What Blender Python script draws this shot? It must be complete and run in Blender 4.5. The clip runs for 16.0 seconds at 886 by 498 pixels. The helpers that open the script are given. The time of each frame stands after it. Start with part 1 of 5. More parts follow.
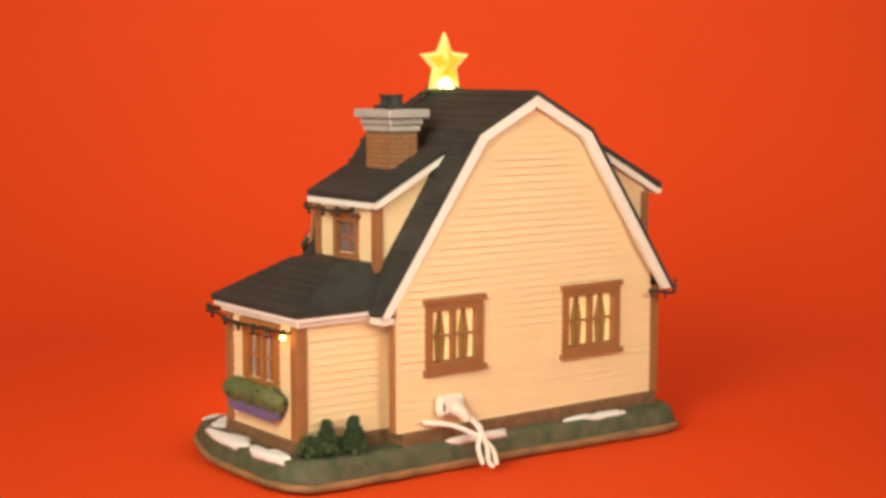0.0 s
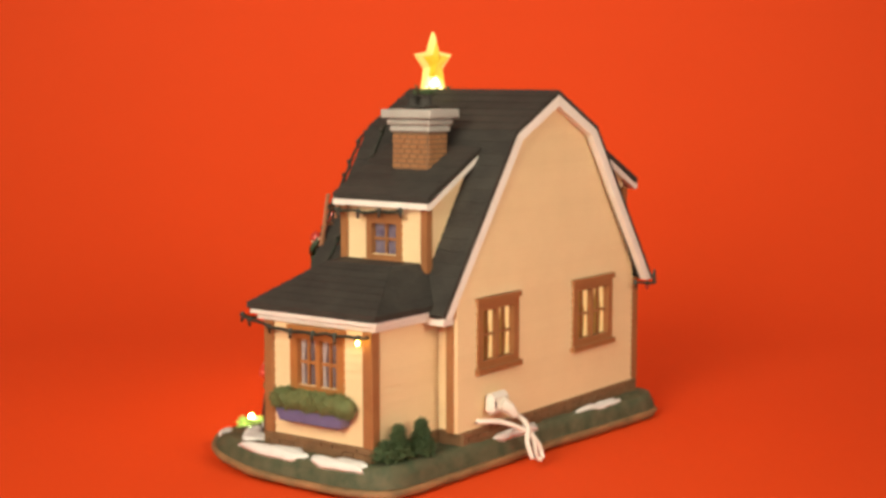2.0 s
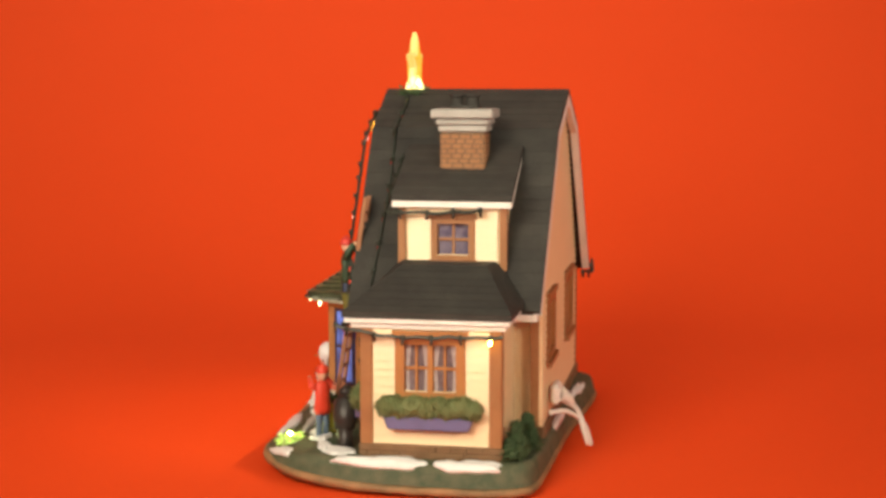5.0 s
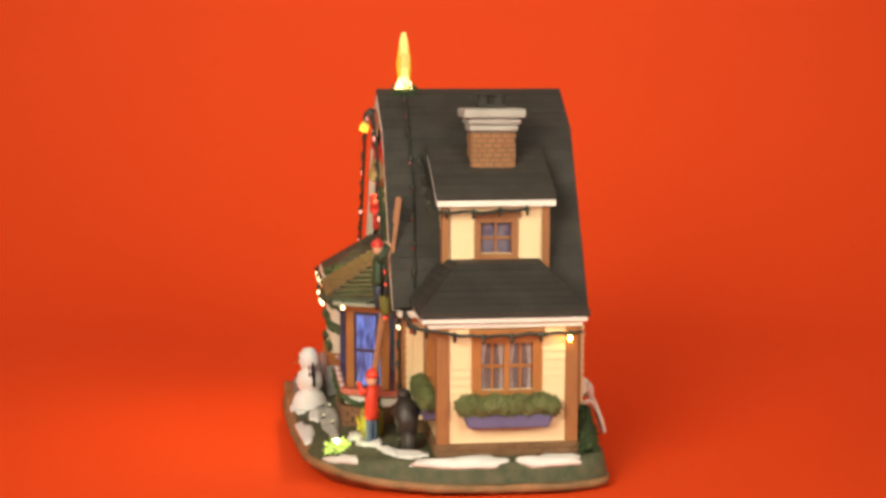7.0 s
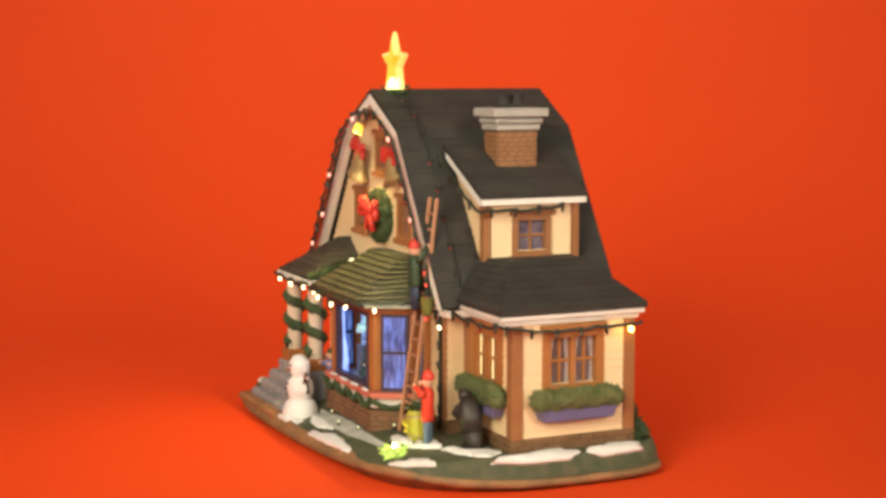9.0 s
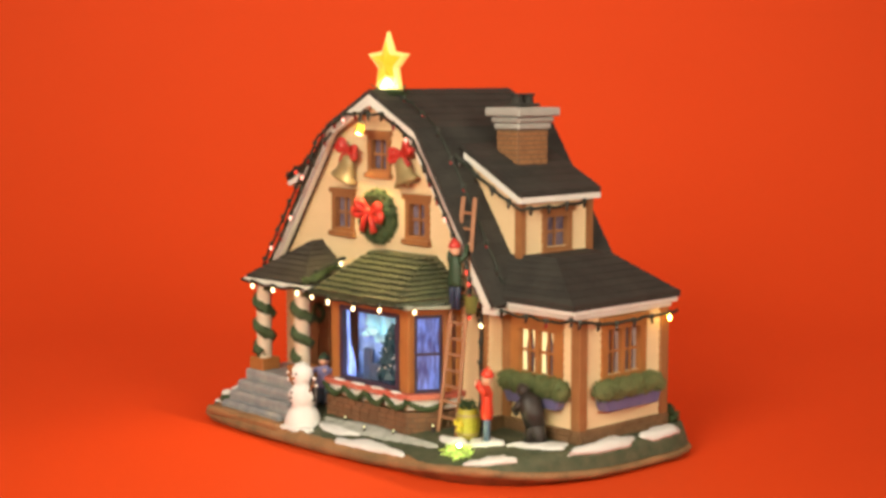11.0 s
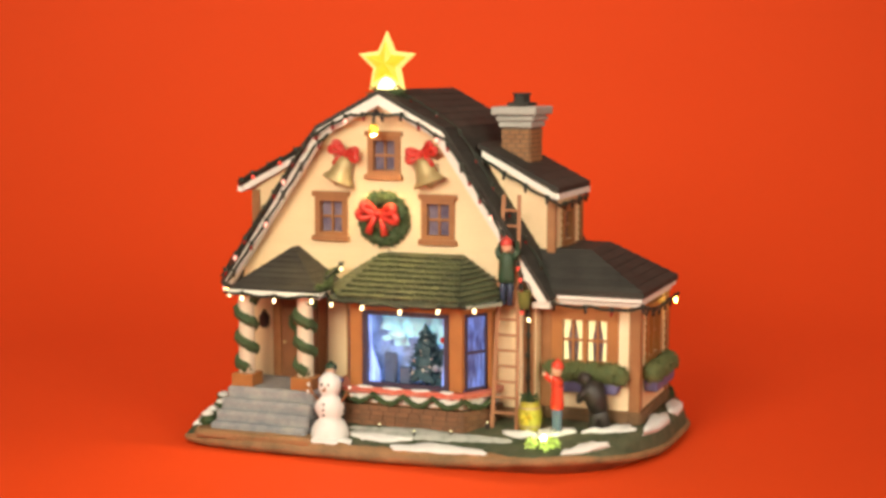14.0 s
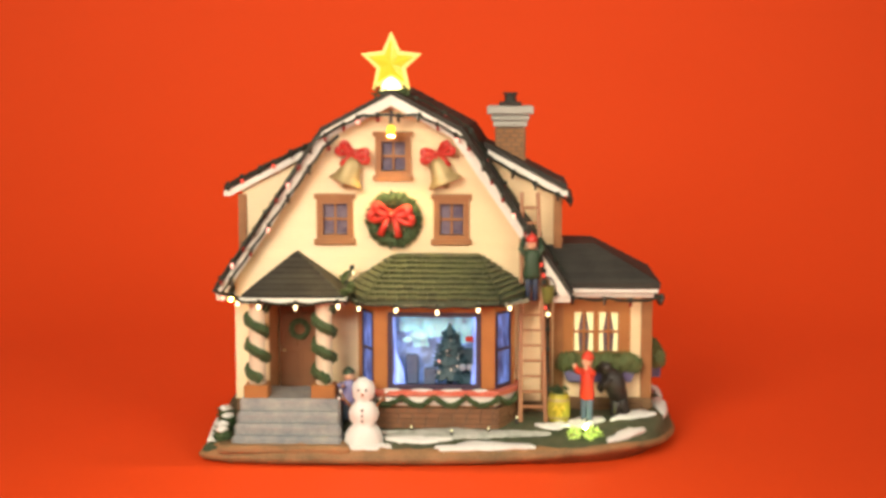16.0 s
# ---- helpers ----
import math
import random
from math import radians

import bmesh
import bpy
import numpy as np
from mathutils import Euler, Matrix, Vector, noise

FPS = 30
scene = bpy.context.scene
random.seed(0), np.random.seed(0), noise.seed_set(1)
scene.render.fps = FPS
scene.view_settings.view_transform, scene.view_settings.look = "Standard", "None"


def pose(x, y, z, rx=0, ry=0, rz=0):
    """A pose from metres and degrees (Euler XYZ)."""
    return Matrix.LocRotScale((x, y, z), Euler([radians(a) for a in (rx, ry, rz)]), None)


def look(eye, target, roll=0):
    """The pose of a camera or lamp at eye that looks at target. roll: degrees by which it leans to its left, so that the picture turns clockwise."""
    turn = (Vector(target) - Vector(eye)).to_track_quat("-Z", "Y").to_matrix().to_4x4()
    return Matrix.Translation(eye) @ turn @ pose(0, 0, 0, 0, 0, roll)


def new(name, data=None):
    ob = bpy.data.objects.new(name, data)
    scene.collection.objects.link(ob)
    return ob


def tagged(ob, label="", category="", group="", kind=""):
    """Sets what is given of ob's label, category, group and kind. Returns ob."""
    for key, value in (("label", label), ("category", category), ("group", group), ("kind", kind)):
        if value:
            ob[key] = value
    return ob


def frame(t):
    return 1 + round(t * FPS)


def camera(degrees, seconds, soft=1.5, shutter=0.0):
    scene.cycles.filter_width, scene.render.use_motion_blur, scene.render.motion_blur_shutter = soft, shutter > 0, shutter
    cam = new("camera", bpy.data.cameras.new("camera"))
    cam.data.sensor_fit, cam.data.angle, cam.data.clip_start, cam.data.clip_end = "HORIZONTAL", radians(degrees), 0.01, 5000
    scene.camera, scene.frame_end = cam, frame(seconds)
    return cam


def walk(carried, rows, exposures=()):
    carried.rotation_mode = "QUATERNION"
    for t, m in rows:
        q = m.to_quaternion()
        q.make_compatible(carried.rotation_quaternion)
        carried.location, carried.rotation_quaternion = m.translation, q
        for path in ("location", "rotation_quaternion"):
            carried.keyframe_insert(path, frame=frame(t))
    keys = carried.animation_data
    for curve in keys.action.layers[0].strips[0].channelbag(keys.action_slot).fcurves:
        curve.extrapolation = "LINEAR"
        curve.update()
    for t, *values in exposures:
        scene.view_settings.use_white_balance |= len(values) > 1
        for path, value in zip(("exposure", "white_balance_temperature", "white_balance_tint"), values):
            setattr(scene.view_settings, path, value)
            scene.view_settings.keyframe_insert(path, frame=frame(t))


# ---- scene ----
cam = camera(31.94, 16.0, soft=3.3)
EYE = pose(0.00734, -0.80, 0.1897, 90 - 6.59, 0, 0)
walk(cam, [(0.0, EYE), (16.0, EYE)])

# ---- light: a photo studio with softboxes, dim walls round it ----
world = bpy.data.worlds.new("studio")
scene.world = world
world.use_nodes = True
world.node_tree.nodes["Background"].inputs[0].default_value = (1.0, 0.89, 0.72, 1)
world.node_tree.nodes["Background"].inputs[1].default_value = 0.25


def softbox(name, eye, target, size, watts, colour, spread):
    lamp = bpy.data.lights.new(name, "AREA")
    lamp.shape, lamp.size, lamp.size_y = "RECTANGLE", size[0], size[1]
    lamp.energy, lamp.color, lamp.spread = watts, colour, radians(spread)
    ob = new(name, lamp)
    ob.matrix_world = look(eye, target)
    return ob


softbox("softbox_key", (-0.28, -0.69, 0.40), (0, 0.0, 0.13), (0.34, 0.34), 1.55, (1.0, 0.885, 0.675), 84)
softbox("softbox_fill", (0.46, -0.66, 0.36), (0, 0.0, 0.13), (0.30, 0.30), 0.64, (1.0, 0.885, 0.675), 78)
softbox("softbox_backdrop", (-0.04, 0.0, 1.20), (-0.04, 0.83, 0.52), (1.2, 0.5), 4.15, (1.0, 0.96, 0.86), 115)

# ---- materials ----


def mat(name, colour, second=None, rough=0.5, grain=900.0, blotch=70.0, amount=0.5, bump=0.15, metal=0.0, glow=None, power=0.0, coat=0.0):
    """A surface of two colours mixed at two scales, with fine relief."""
    m = bpy.data.materials.new(name)
    m.use_nodes = True
    nt = m.node_tree
    b = nt.nodes["Principled BSDF"]
    second = second or tuple(c * 0.72 for c in colour)
    tc = nt.nodes.new("ShaderNodeTexCoord")
    n1 = nt.nodes.new("ShaderNodeTexNoise")
    n2 = nt.nodes.new("ShaderNodeTexNoise")
    n1.inputs["Scale"].default_value, n2.inputs["Scale"].default_value = blotch, grain
    n1.inputs["Detail"].default_value = 4
    nt.links.new(tc.outputs["Object"], n1.inputs["Vector"])
    nt.links.new(tc.outputs["Object"], n2.inputs["Vector"])
    add = nt.nodes.new("ShaderNodeMath")
    add.operation = "MULTIPLY_ADD"
    add.inputs[1].default_value, add.inputs[2].default_value = 0.4, 0.0
    nt.links.new(n2.outputs["Fac"], add.inputs[0])
    sm = nt.nodes.new("ShaderNodeMath")
    sm.operation = "ADD"
    nt.links.new(add.outputs[0], sm.inputs[0])
    nt.links.new(n1.outputs["Fac"], sm.inputs[1])
    info = nt.nodes.new("ShaderNodeObjectInfo")
    rnd = nt.nodes.new("ShaderNodeMath")
    rnd.operation = "MULTIPLY_ADD"
    rnd.inputs[1].default_value = 0.25
    nt.links.new(info.outputs["Random"], rnd.inputs[0])
    nt.links.new(sm.outputs[0], rnd.inputs[2])
    ramp = nt.nodes.new("ShaderNodeMapRange")
    ramp.inputs["From Min"].default_value, ramp.inputs["From Max"].default_value = 0.55, 1.15
    ramp.inputs["To Max"].default_value = amount
    nt.links.new(rnd.outputs[0], ramp.inputs["Value"])
    mix = nt.nodes.new("ShaderNodeMix")
    mix.data_type = "RGBA"
    mix.inputs["A"].default_value, mix.inputs["B"].default_value = (*colour, 1), (*second, 1)
    nt.links.new(ramp.outputs["Result"], mix.inputs["Factor"])
    nt.links.new(mix.outputs["Result"], b.inputs["Base Color"])
    b.inputs["Roughness"].default_value, b.inputs["Metallic"].default_value = rough, metal
    b.inputs["Coat Weight"].default_value = coat
    if bump:
        bn = nt.nodes.new("ShaderNodeBump")
        bn.inputs["Strength"].default_value, bn.inputs["Distance"].default_value = bump, 0.0006
        nt.links.new(n2.outputs["Fac"], bn.inputs["Height"])
        nt.links.new(bn.outputs["Normal"], b.inputs["Normal"])
    if power:
        b.inputs["Emission Color"].default_value = (*(glow or colour), 1)
        b.inputs["Emission Strength"].default_value = power
    return m


RED = mat("red_paper", (0.80, 0.072, 0.011), (0.76, 0.066, 0.010), 0.75, 500, 6, 0.6, 0.03)
CREAM = mat("cream_siding_paint", (0.80, 0.61, 0.36), (0.71, 0.52, 0.29), 0.45, 700, 60, 0.5, 0.12, coat=0.1)
TRIM = mat("white_trim_paint", (0.82, 0.80, 0.75), (0.64, 0.58, 0.50), 0.45, 600, 90, 0.5, 0.15, coat=0.1)
BROWN = mat("brown_window_paint", (0.34, 0.15, 0.055), (0.22, 0.085, 0.028), 0.5, 700, 90, 0.7, 0.25)
ROOF = mat("charcoal_roof_glaze", (0.030, 0.028, 0.025), (0.060, 0.056, 0.048), 0.7, 800, 80, 0.8, 0.6)
ROOF.node_tree.nodes["Principled BSDF"].inputs["Specular IOR Level"].default_value = 0.22
MOSSY = mat("green_grey_shingle_glaze", (0.036, 0.047, 0.028), (0.12, 0.135, 0.07), 0.42, 800, 110, 0.8, 0.6)
MORTAR = mat("grey_brown_mortar", (0.16, 0.10, 0.06), None, 0.8, 700, 90, 0.6, 0.3)
BRICK = mat("tan_brick_paint", (0.34, 0.16, 0.065), (0.24, 0.105, 0.04), 0.65, 900, 100, 0.8, 0.4)
EAVE = mat("grey_green_eave_paint", (0.34, 0.36, 0.28), (0.20, 0.22, 0.16), 0.5, 700, 120, 0.8, 0.3)
STONE = mat("grey_stone_paint", (0.42, 0.41, 0.38), (0.28, 0.27, 0.24), 0.6, 700, 90, 0.7, 0.3)
BAY_BRICK = mat("red_brown_brick_paint", (0.25, 0.115, 0.055), (0.13, 0.065, 0.03), 0.65, 900, 120, 0.9, 0.4)
FOUND = mat("brown_stone_foundation", (0.22, 0.12, 0.055), (0.13, 0.07, 0.03), 0.7, 800, 140, 0.8, 0.5)
GRASS = mat("painted_green_turf", (0.028, 0.058, 0.026), (0.14, 0.125, 0.07), 0.7, 1100, 130, 0.95, 1.0)
EARTH = mat("tan_clay_rim", (0.40, 0.20, 0.085), (0.15, 0.10, 0.045), 0.65, 800, 90, 1.0, 0.7)
SNOW = mat("painted_snow", (0.80, 0.79, 0.77), (0.66, 0.62, 0.58), 0.6, 700, 120, 0.6, 0.4)
SLUSH = mat("grey_trodden_snow", (0.50, 0.50, 0.46), (0.20, 0.22, 0.17), 0.6, 700, 160, 1.0, 0.5)
STEP = mat("blue_grey_step_paint", (0.20, 0.215, 0.235), (0.42, 0.40, 0.37), 0.6, 700, 160, 0.9, 0.5)
LEAF = mat("dark_green_garland", (0.030, 0.065, 0.022), (0.075, 0.11, 0.04), 0.65, 1400, 160, 0.9, 1.0)
HEDGE = mat("olive_hedge", (0.085, 0.115, 0.038), (0.16, 0.17, 0.06), 0.7, 1300, 200, 0.9, 1.0)
PANE_DUSK = mat("dusky_brown_violet_pane", (0.10, 0.07, 0.075), (0.22, 0.18, 0.20), 0.12, 300, 260, 1.0, 0.05)
CURTAIN_GREY = mat("grey_white_curtain", (0.52, 0.46, 0.44), (0.24, 0.19, 0.20), 0.6, 400, 260, 0.9, 0.2)
BOX = mat("violet_planter_paint", (0.14, 0.13, 0.27), (0.09, 0.08, 0.16), 0.5, 700, 120, 0.7, 0.2)

# ---- building helpers: lengths in centimetres in the ornament's own frame ----
CM = 0.01


def part(name, bm, material, parent=None, label="", smooth=False):
    me = bpy.data.meshes.new(name)
    bmesh.ops.recalc_face_normals(bm, faces=bm.faces[:])
    bm.transform(Matrix.Scale(CM, 4))
    bm.to_mesh(me)
    bm.free()
    me.materials.append(material)
    if smooth:
        me.polygons.foreach_set("use_smooth", [True] * len(me.polygons))
    ob = new(name, me)
    ob.parent = parent
    if label:
        tagged(ob, label)
    return ob


def box(bm, x0, x1, y0, y1, z0, z1, bevel=0.0):
    m = Matrix.Translation(((x0 + x1) / 2, (y0 + y1) / 2, (z0 + z1) / 2)) @ Matrix.Diagonal((x1 - x0, y1 - y0, z1 - z0, 1))
    r = bmesh.ops.create_cube(bm, size=1, matrix=m)
    if bevel:
        es = list({e for v in r["verts"] for e in v.link_edges})
        bmesh.ops.bevel(bm, geom=es, offset=bevel, segments=1, affect="EDGES", profile=0.5)
    return bm


def boxed(*a):
    return box(bmesh.new(), *a)


def prism(bm, poly, place, depth):
    """A polygon pushed to a depth: place(u, v, d) gives the point."""
    a = [bm.verts.new(place(u, v, 0)) for u, v in poly]
    b = [bm.verts.new(place(u, v, depth)) for u, v in poly]
    n = len(poly)
    bm.faces.new(a)
    bm.faces.new(b[::-1])
    for i in range(n):
        bm.faces.new((a[i], b[i], b[(i + 1) % n], a[(i + 1) % n]))
    return bm


def slab(bm, quad, down):
    """A quad (or any polygon) of 3D points with a thickness along the vector down."""
    a = [bm.verts.new(Vector(p)) for p in quad]
    b = [bm.verts.new(Vector(p) + Vector(down)) for p in quad]
    n = len(quad)
    bm.faces.new(a)
    bm.faces.new(b[::-1])
    for i in range(n):
        bm.faces.new((a[i], b[i], b[(i + 1) % n], a[(i + 1) % n]))
    return bm


def lathe(bm, profile, centre=(0, 0, 0), n=20, squash=1.0):
    """Turns (radius, height) pairs round the upright axis."""
    rings = []
    for r, z in profile:
        rings.append([bm.verts.new((centre[0] + r * math.cos(a), centre[1] + r * squash * math.sin(a), centre[2] + z)) for a in (2 * math.pi * k / n for k in range(n))])
    for p, q in zip(rings, rings[1:]):
        for k in range(n):
            bm.faces.new((p[k], p[(k + 1) % n], q[(k + 1) % n], q[k]))
    bm.faces.new(rings[0][::-1])
    bm.faces.new(rings[-1])
    return bm


def ball(bm, c, r, sub=2, scale=(1, 1, 1)):
    bmesh.ops.create_icosphere(bm, subdivisions=sub, radius=r, matrix=Matrix.Translation(c) @ Matrix.Diagonal((*scale, 1)))
    return bm


def tube(bm, pts, r, n=6):
    """A round bar along a line of points."""
    pts = [Vector(p) for p in pts]
    rings = []
    for i, p in enumerate(pts):
        d = (pts[min(i + 1, len(pts) - 1)] - pts[max(i - 1, 0)]).normalized()
        s = d.orthogonal().normalized() if i == 0 else (s - d * s.dot(d)).normalized()
        q = d.cross(s)
        rr = r[i] if isinstance(r, (list, tuple)) else r
        rings.append([bm.verts.new(p + (s * math.cos(a) + q * math.sin(a)) * rr) for a in (2 * math.pi * k / n for k in range(n))])
    for u, v in zip(rings, rings[1:]):
        for k in range(n):
            bm.faces.new((u[k], u[(k + 1) % n], v[(k + 1) % n], v[k]))
    bm.faces.new(rings[0][::-1])
    bm.faces.new(rings[-1])
    return bm


def rough(bm, size, scale=2.0):
    """Pushes the vertices about, for moulded and leafy things."""
    for v in bm.verts:
        v.co += noise.noise_vector(v.co * scale) * size
    return bm


# ---- backdrop: one red paper sheet that sweeps up behind ----


def backdrop():
    bm = bmesh.new()
    prof = [(-160, 0), (-60, 0), (0, 0), (28, 0)]
    prof += [(28 + 55 * math.sin(a), 55 - 55 * math.cos(a)) for a in (math.pi / 2 * k / 14 for k in range(1, 15))]
    prof += [(83, 120), (83, 190)]
    cols = [[bm.verts.new((x, y, z)) for y, z in prof] for x in (-190, -60, 0, 60, 190)]
    for a, b in zip(cols, cols[1:]):
        for i in range(len(prof) - 1):
            bm.faces.new((a[i], b[i], b[i + 1], a[i + 1]))
    ob = part("backdrop", bm, RED, None, smooth=True)
    tagged(ob, "seamless bright red paper sweep under and behind the ornament", "backdrop", kind="structure")


RED.node_tree.nodes["Principled BSDF"].inputs["Specular IOR Level"].default_value = 0.15
backdrop()

# ---- the ornament: a lighted village house ----
LIFT = 0.0025
house = new("village_house")
house.location = (0, 0, LIFT)
tagged(house, "cream clapboard Christmas village house with charcoal gambrel roof, lit", "ornament house")
THINGS = [(house, Matrix.Translation((0, 0, LIFT)))]
FRONT, REAR = -1.8, 6.7        # gable walls
RIDGE = 17.5


def mid(y):
    """The ridge runs slightly askew over the casting."""
    return -1.72 + 0.05 * (y + 2)


def gable(z, y, shrink=0.0):
    """Half width of the gambrel gable at a height."""
    k, e = 3.5, 8.85
    if z > 15.65:
        h = k * max(0.0, RIDGE - z) / (RIDGE - 15.65)
    else:
        h = k + (e - k) * (15.65 - z) / (15.65 - 7.6)
    return max(0.02, min(h - shrink, 8.15))


def strips(z0, z1, step, span, holes):
    """Rows between two heights, cut to the span and parted at openings (x0, x1, z0, z1)."""
    out, n = [], max(1, round((z1 - z0) / step))
    for i in range(n):
        a, b = z0 + (z1 - z0) * i / n, z0 + (z1 - z0) * (i + 1) / n
        la, ra = span(a)
        lb, rb = span(b)
        pieces = [((la, lb), (ra, rb))]
        for hx0, hx1, hz0, hz1 in holes:
            if hz0 < (a + b) / 2 < hz1:
                cut = []
                for l, r in pieces:
                    if hx0 > max(l) and hx1 < min(r):
                        cut += [(l, (hx0, hx0)), ((hx1, hx1), r)]
                    else:
                        cut.append((l, r))
                pieces = cut
        out += [(a, b, l, r) for l, r in pieces]
    return out


def clap_wall(name, place, z0, z1, span, holes, thick=0.25, proud=0.10):
    """A wall with overlapping clapboards: place(u, z, d) puts a point, d outwards."""
    core = bmesh.new()
    for a, b, l, r in strips(z0, z1, 0.4, span, holes):
        prism(core, [(l[0], a), (r[0], a), (r[1], b), (l[1], b)], place, -thick)
    bmesh.ops.remove_doubles(core, verts=core.verts[:], dist=0.002)
    wall = part(name, core, CREAM, house)
    for a, b, l, r in strips(z0, z1, 0.37, span, holes):
        bm = bmesh.new()
        v = [bm.verts.new(place(u, z, d)) for u, z, d in
             ((l[0], a, 0.003), (r[0], a, 0.003), (r[1], b, 0.003), (l[1], b, 0.003),
              (l[0], a, proud), (r[0], a, proud), (r[1], b, 0.012), (l[1], b, 0.012))]
        for f in ((0, 1, 2, 3), (4, 5, 6, 7), (0, 1, 5, 4), (1, 2, 6, 5), (2, 3, 7, 6), (3, 0, 4, 7)):
            bm.faces.new([v[k] for k in f])
        part("clapboard", bm, CREAM, wall)
    return wall


def facing(axis, at, sign):
    """place() for a wall in the plane axis = at, whose outside is towards sign."""
    if axis == "y":
        return lambda u, z, d: (u, at + sign * d, z)
    return lambda u, z, d: (at + sign * d, u, z)


def solid(place, u0, u1, z0, z1, d0, d1, bm=None):
    bm = bm or bmesh.new()
    return prism(bm, [(u0, z0), (u1, z0), (u1, z1), (u0, z1)], lambda u, v, d: place(u, v, d0 + d), d1 - d0)


REAR_HOLES = [(2.1, 5.1, 4.85, 7.7), (-6.95, -3.45, 4.65, 7.65)]
FRONT_HOLES = [(-5.45, -3.95, 10.2, 12.2), (0.5, 2.0, 10.2, 12.2), (-2.45, -0.95, 13.5, 15.3), (-7.4, -5.2, 2.6, 6.9), (-1.9, 3.1, 2.9, 7.0)]
clap_wall("front_wall", facing("y", FRONT, -1), 1.9, 17.0, lambda z: (mid(FRONT) - gable(z, FRONT, 0.25), mid(FRONT) + gable(z, FRONT, 0.25)), FRONT_HOLES)
clap_wall("rear_wall", facing("y", REAR, 1), 1.9, 17.0, lambda z: (mid(REAR) - gable(z, REAR, 0.25), mid(REAR) + gable(z, REAR, 0.25)), REAR_HOLES)
clap_wall("left_wall", facing("x", -9.75, -1), 1.9, 8.2, lambda z: (FRONT + 0.26, REAR - 0.26), [])
clap_wall("right_wall", facing("x", 6.35, 1), 1.9, 8.6, lambda z: (FRONT + 0.26, REAR - 0.26), [])


def main_roof():
    ys = (-2.55, 7.1)
    prof = [(0, 0.25 + RIDGE), (3.55, 15.85), (9.15, 7.55)]
    under = [(0, RIDGE - 0.12), (3.3, 15.6), (8.85, 7.35)]
    bm = bmesh.new()
    loop = [(u, z) for u, z in prof] + [(u, z) for u, z in under[::-1]] + [(-u, z) for u, z in under[1:]] + [(-u, z) for u, z in prof[:0:-1]]
    a = [bm.verts.new((mid(ys[0]) + u, ys[0], z)) for u, z in loop]
    b = [bm.verts.new((mid(ys[1]) + u, ys[1] - 0.04 * u, z)) for u, z in loop]
    n = len(loop)
    for i in range(n):
        bm.faces.new((a[i], a[(i + 1) % n], b[(i + 1) % n], b[i]))
    for c in (a, b):
        bm.faces.new((c[0], c[1], c[4], c[5]))
        bm.faces.new((c[1], c[2], c[3], c[4]))
        bm.faces.new((c[0], c[n - 1], c[6], c[5]))
        bm.faces.new((c[n - 1], c[n - 2], c[7], c[6]))
    roof = part("roof", bm, ROOF, house, "charcoal shingled gambrel roof")
    # courses of shingles, each a strip with a proud lower edge
    for side in (1, -1):
        for (u0, z0), (u1, z1), rows in ((prof[0], prof[1], 6), (prof[1], prof[2], 15)):
            nrm = Vector((-(z1 - z0), 0, u1 - u0)).normalized()
            for k in range(rows):
                f, g = k / rows, (k + 1) / rows
                p0, p1 = (u0 + (u1 - u0) * f, z0 + (z1 - z0) * f), (u0 + (u1 - u0) * g, z0 + (z1 - z0) * g)
                bm = bmesh.new()
                vs = []
                for y in (ys[0] + 0.02, ys[1] - 0.02):
                    for (u, z), h in ((p0, 0.006), (p1, 0.006), (p1, 0.04), (p0, 0.012)):
                        vs.append(bm.verts.new((mid(y) + side * (u + nrm.x * h), y - (0.04 * side * u if y > 0 else 0), z + nrm.z * h)))
                for q in ((0, 1, 2, 3), (4, 5, 6, 7), (0, 1, 5, 4), (1, 2, 6, 5), (2, 3, 7, 6), (3, 0, 4, 7)):
                    bm.faces.new([vs[j] for j in q])
                part("shingle_course", bm, ROOF, roof)
    # white bargeboards on both gables
    for y, s in ((-2.55, -1), (7.1, 1)):
        for side in (1, -1):
            for (a0, b0), (a1, b1) in (((0, RIDGE), (3.42, 15.68)), ((3.42, 15.68), (9.0, 7.4))):
                bm = bmesh.new()
                inner0 = (a0, b0 - 0.54) if a0 == 0 else (a0 - 0.42, b0 - 0.28)
                inner1 = (a1 - 0.42, b1 - 0.28) if a1 < 5 else (a1 - 0.5, b1 - 0.0)
                poly = [(a0, b0), (a1, b1), inner1, inner0]
                prism(bm, poly, lambda u, v, dd: (mid(y) + side * u, y - (0.04 * side * u if y > 0 else 0) + s * (dd - 0.33), v), 0.34)
                part("bargeboard", bm, TRIM, house)
    for side, xo in ((1, 9.0), (-1, -9.0)):
        bm = bmesh.new()
        slab(bm, [(mid(y) + xo - side * w, y, 7.36) for y, w in ((-2.3, 0), (6.6, 0), (6.6, 0.9), (-2.3, 0.9))], (0, 0, -0.3))
        part("eave_board", bm, TRIM, house)


main_roof()


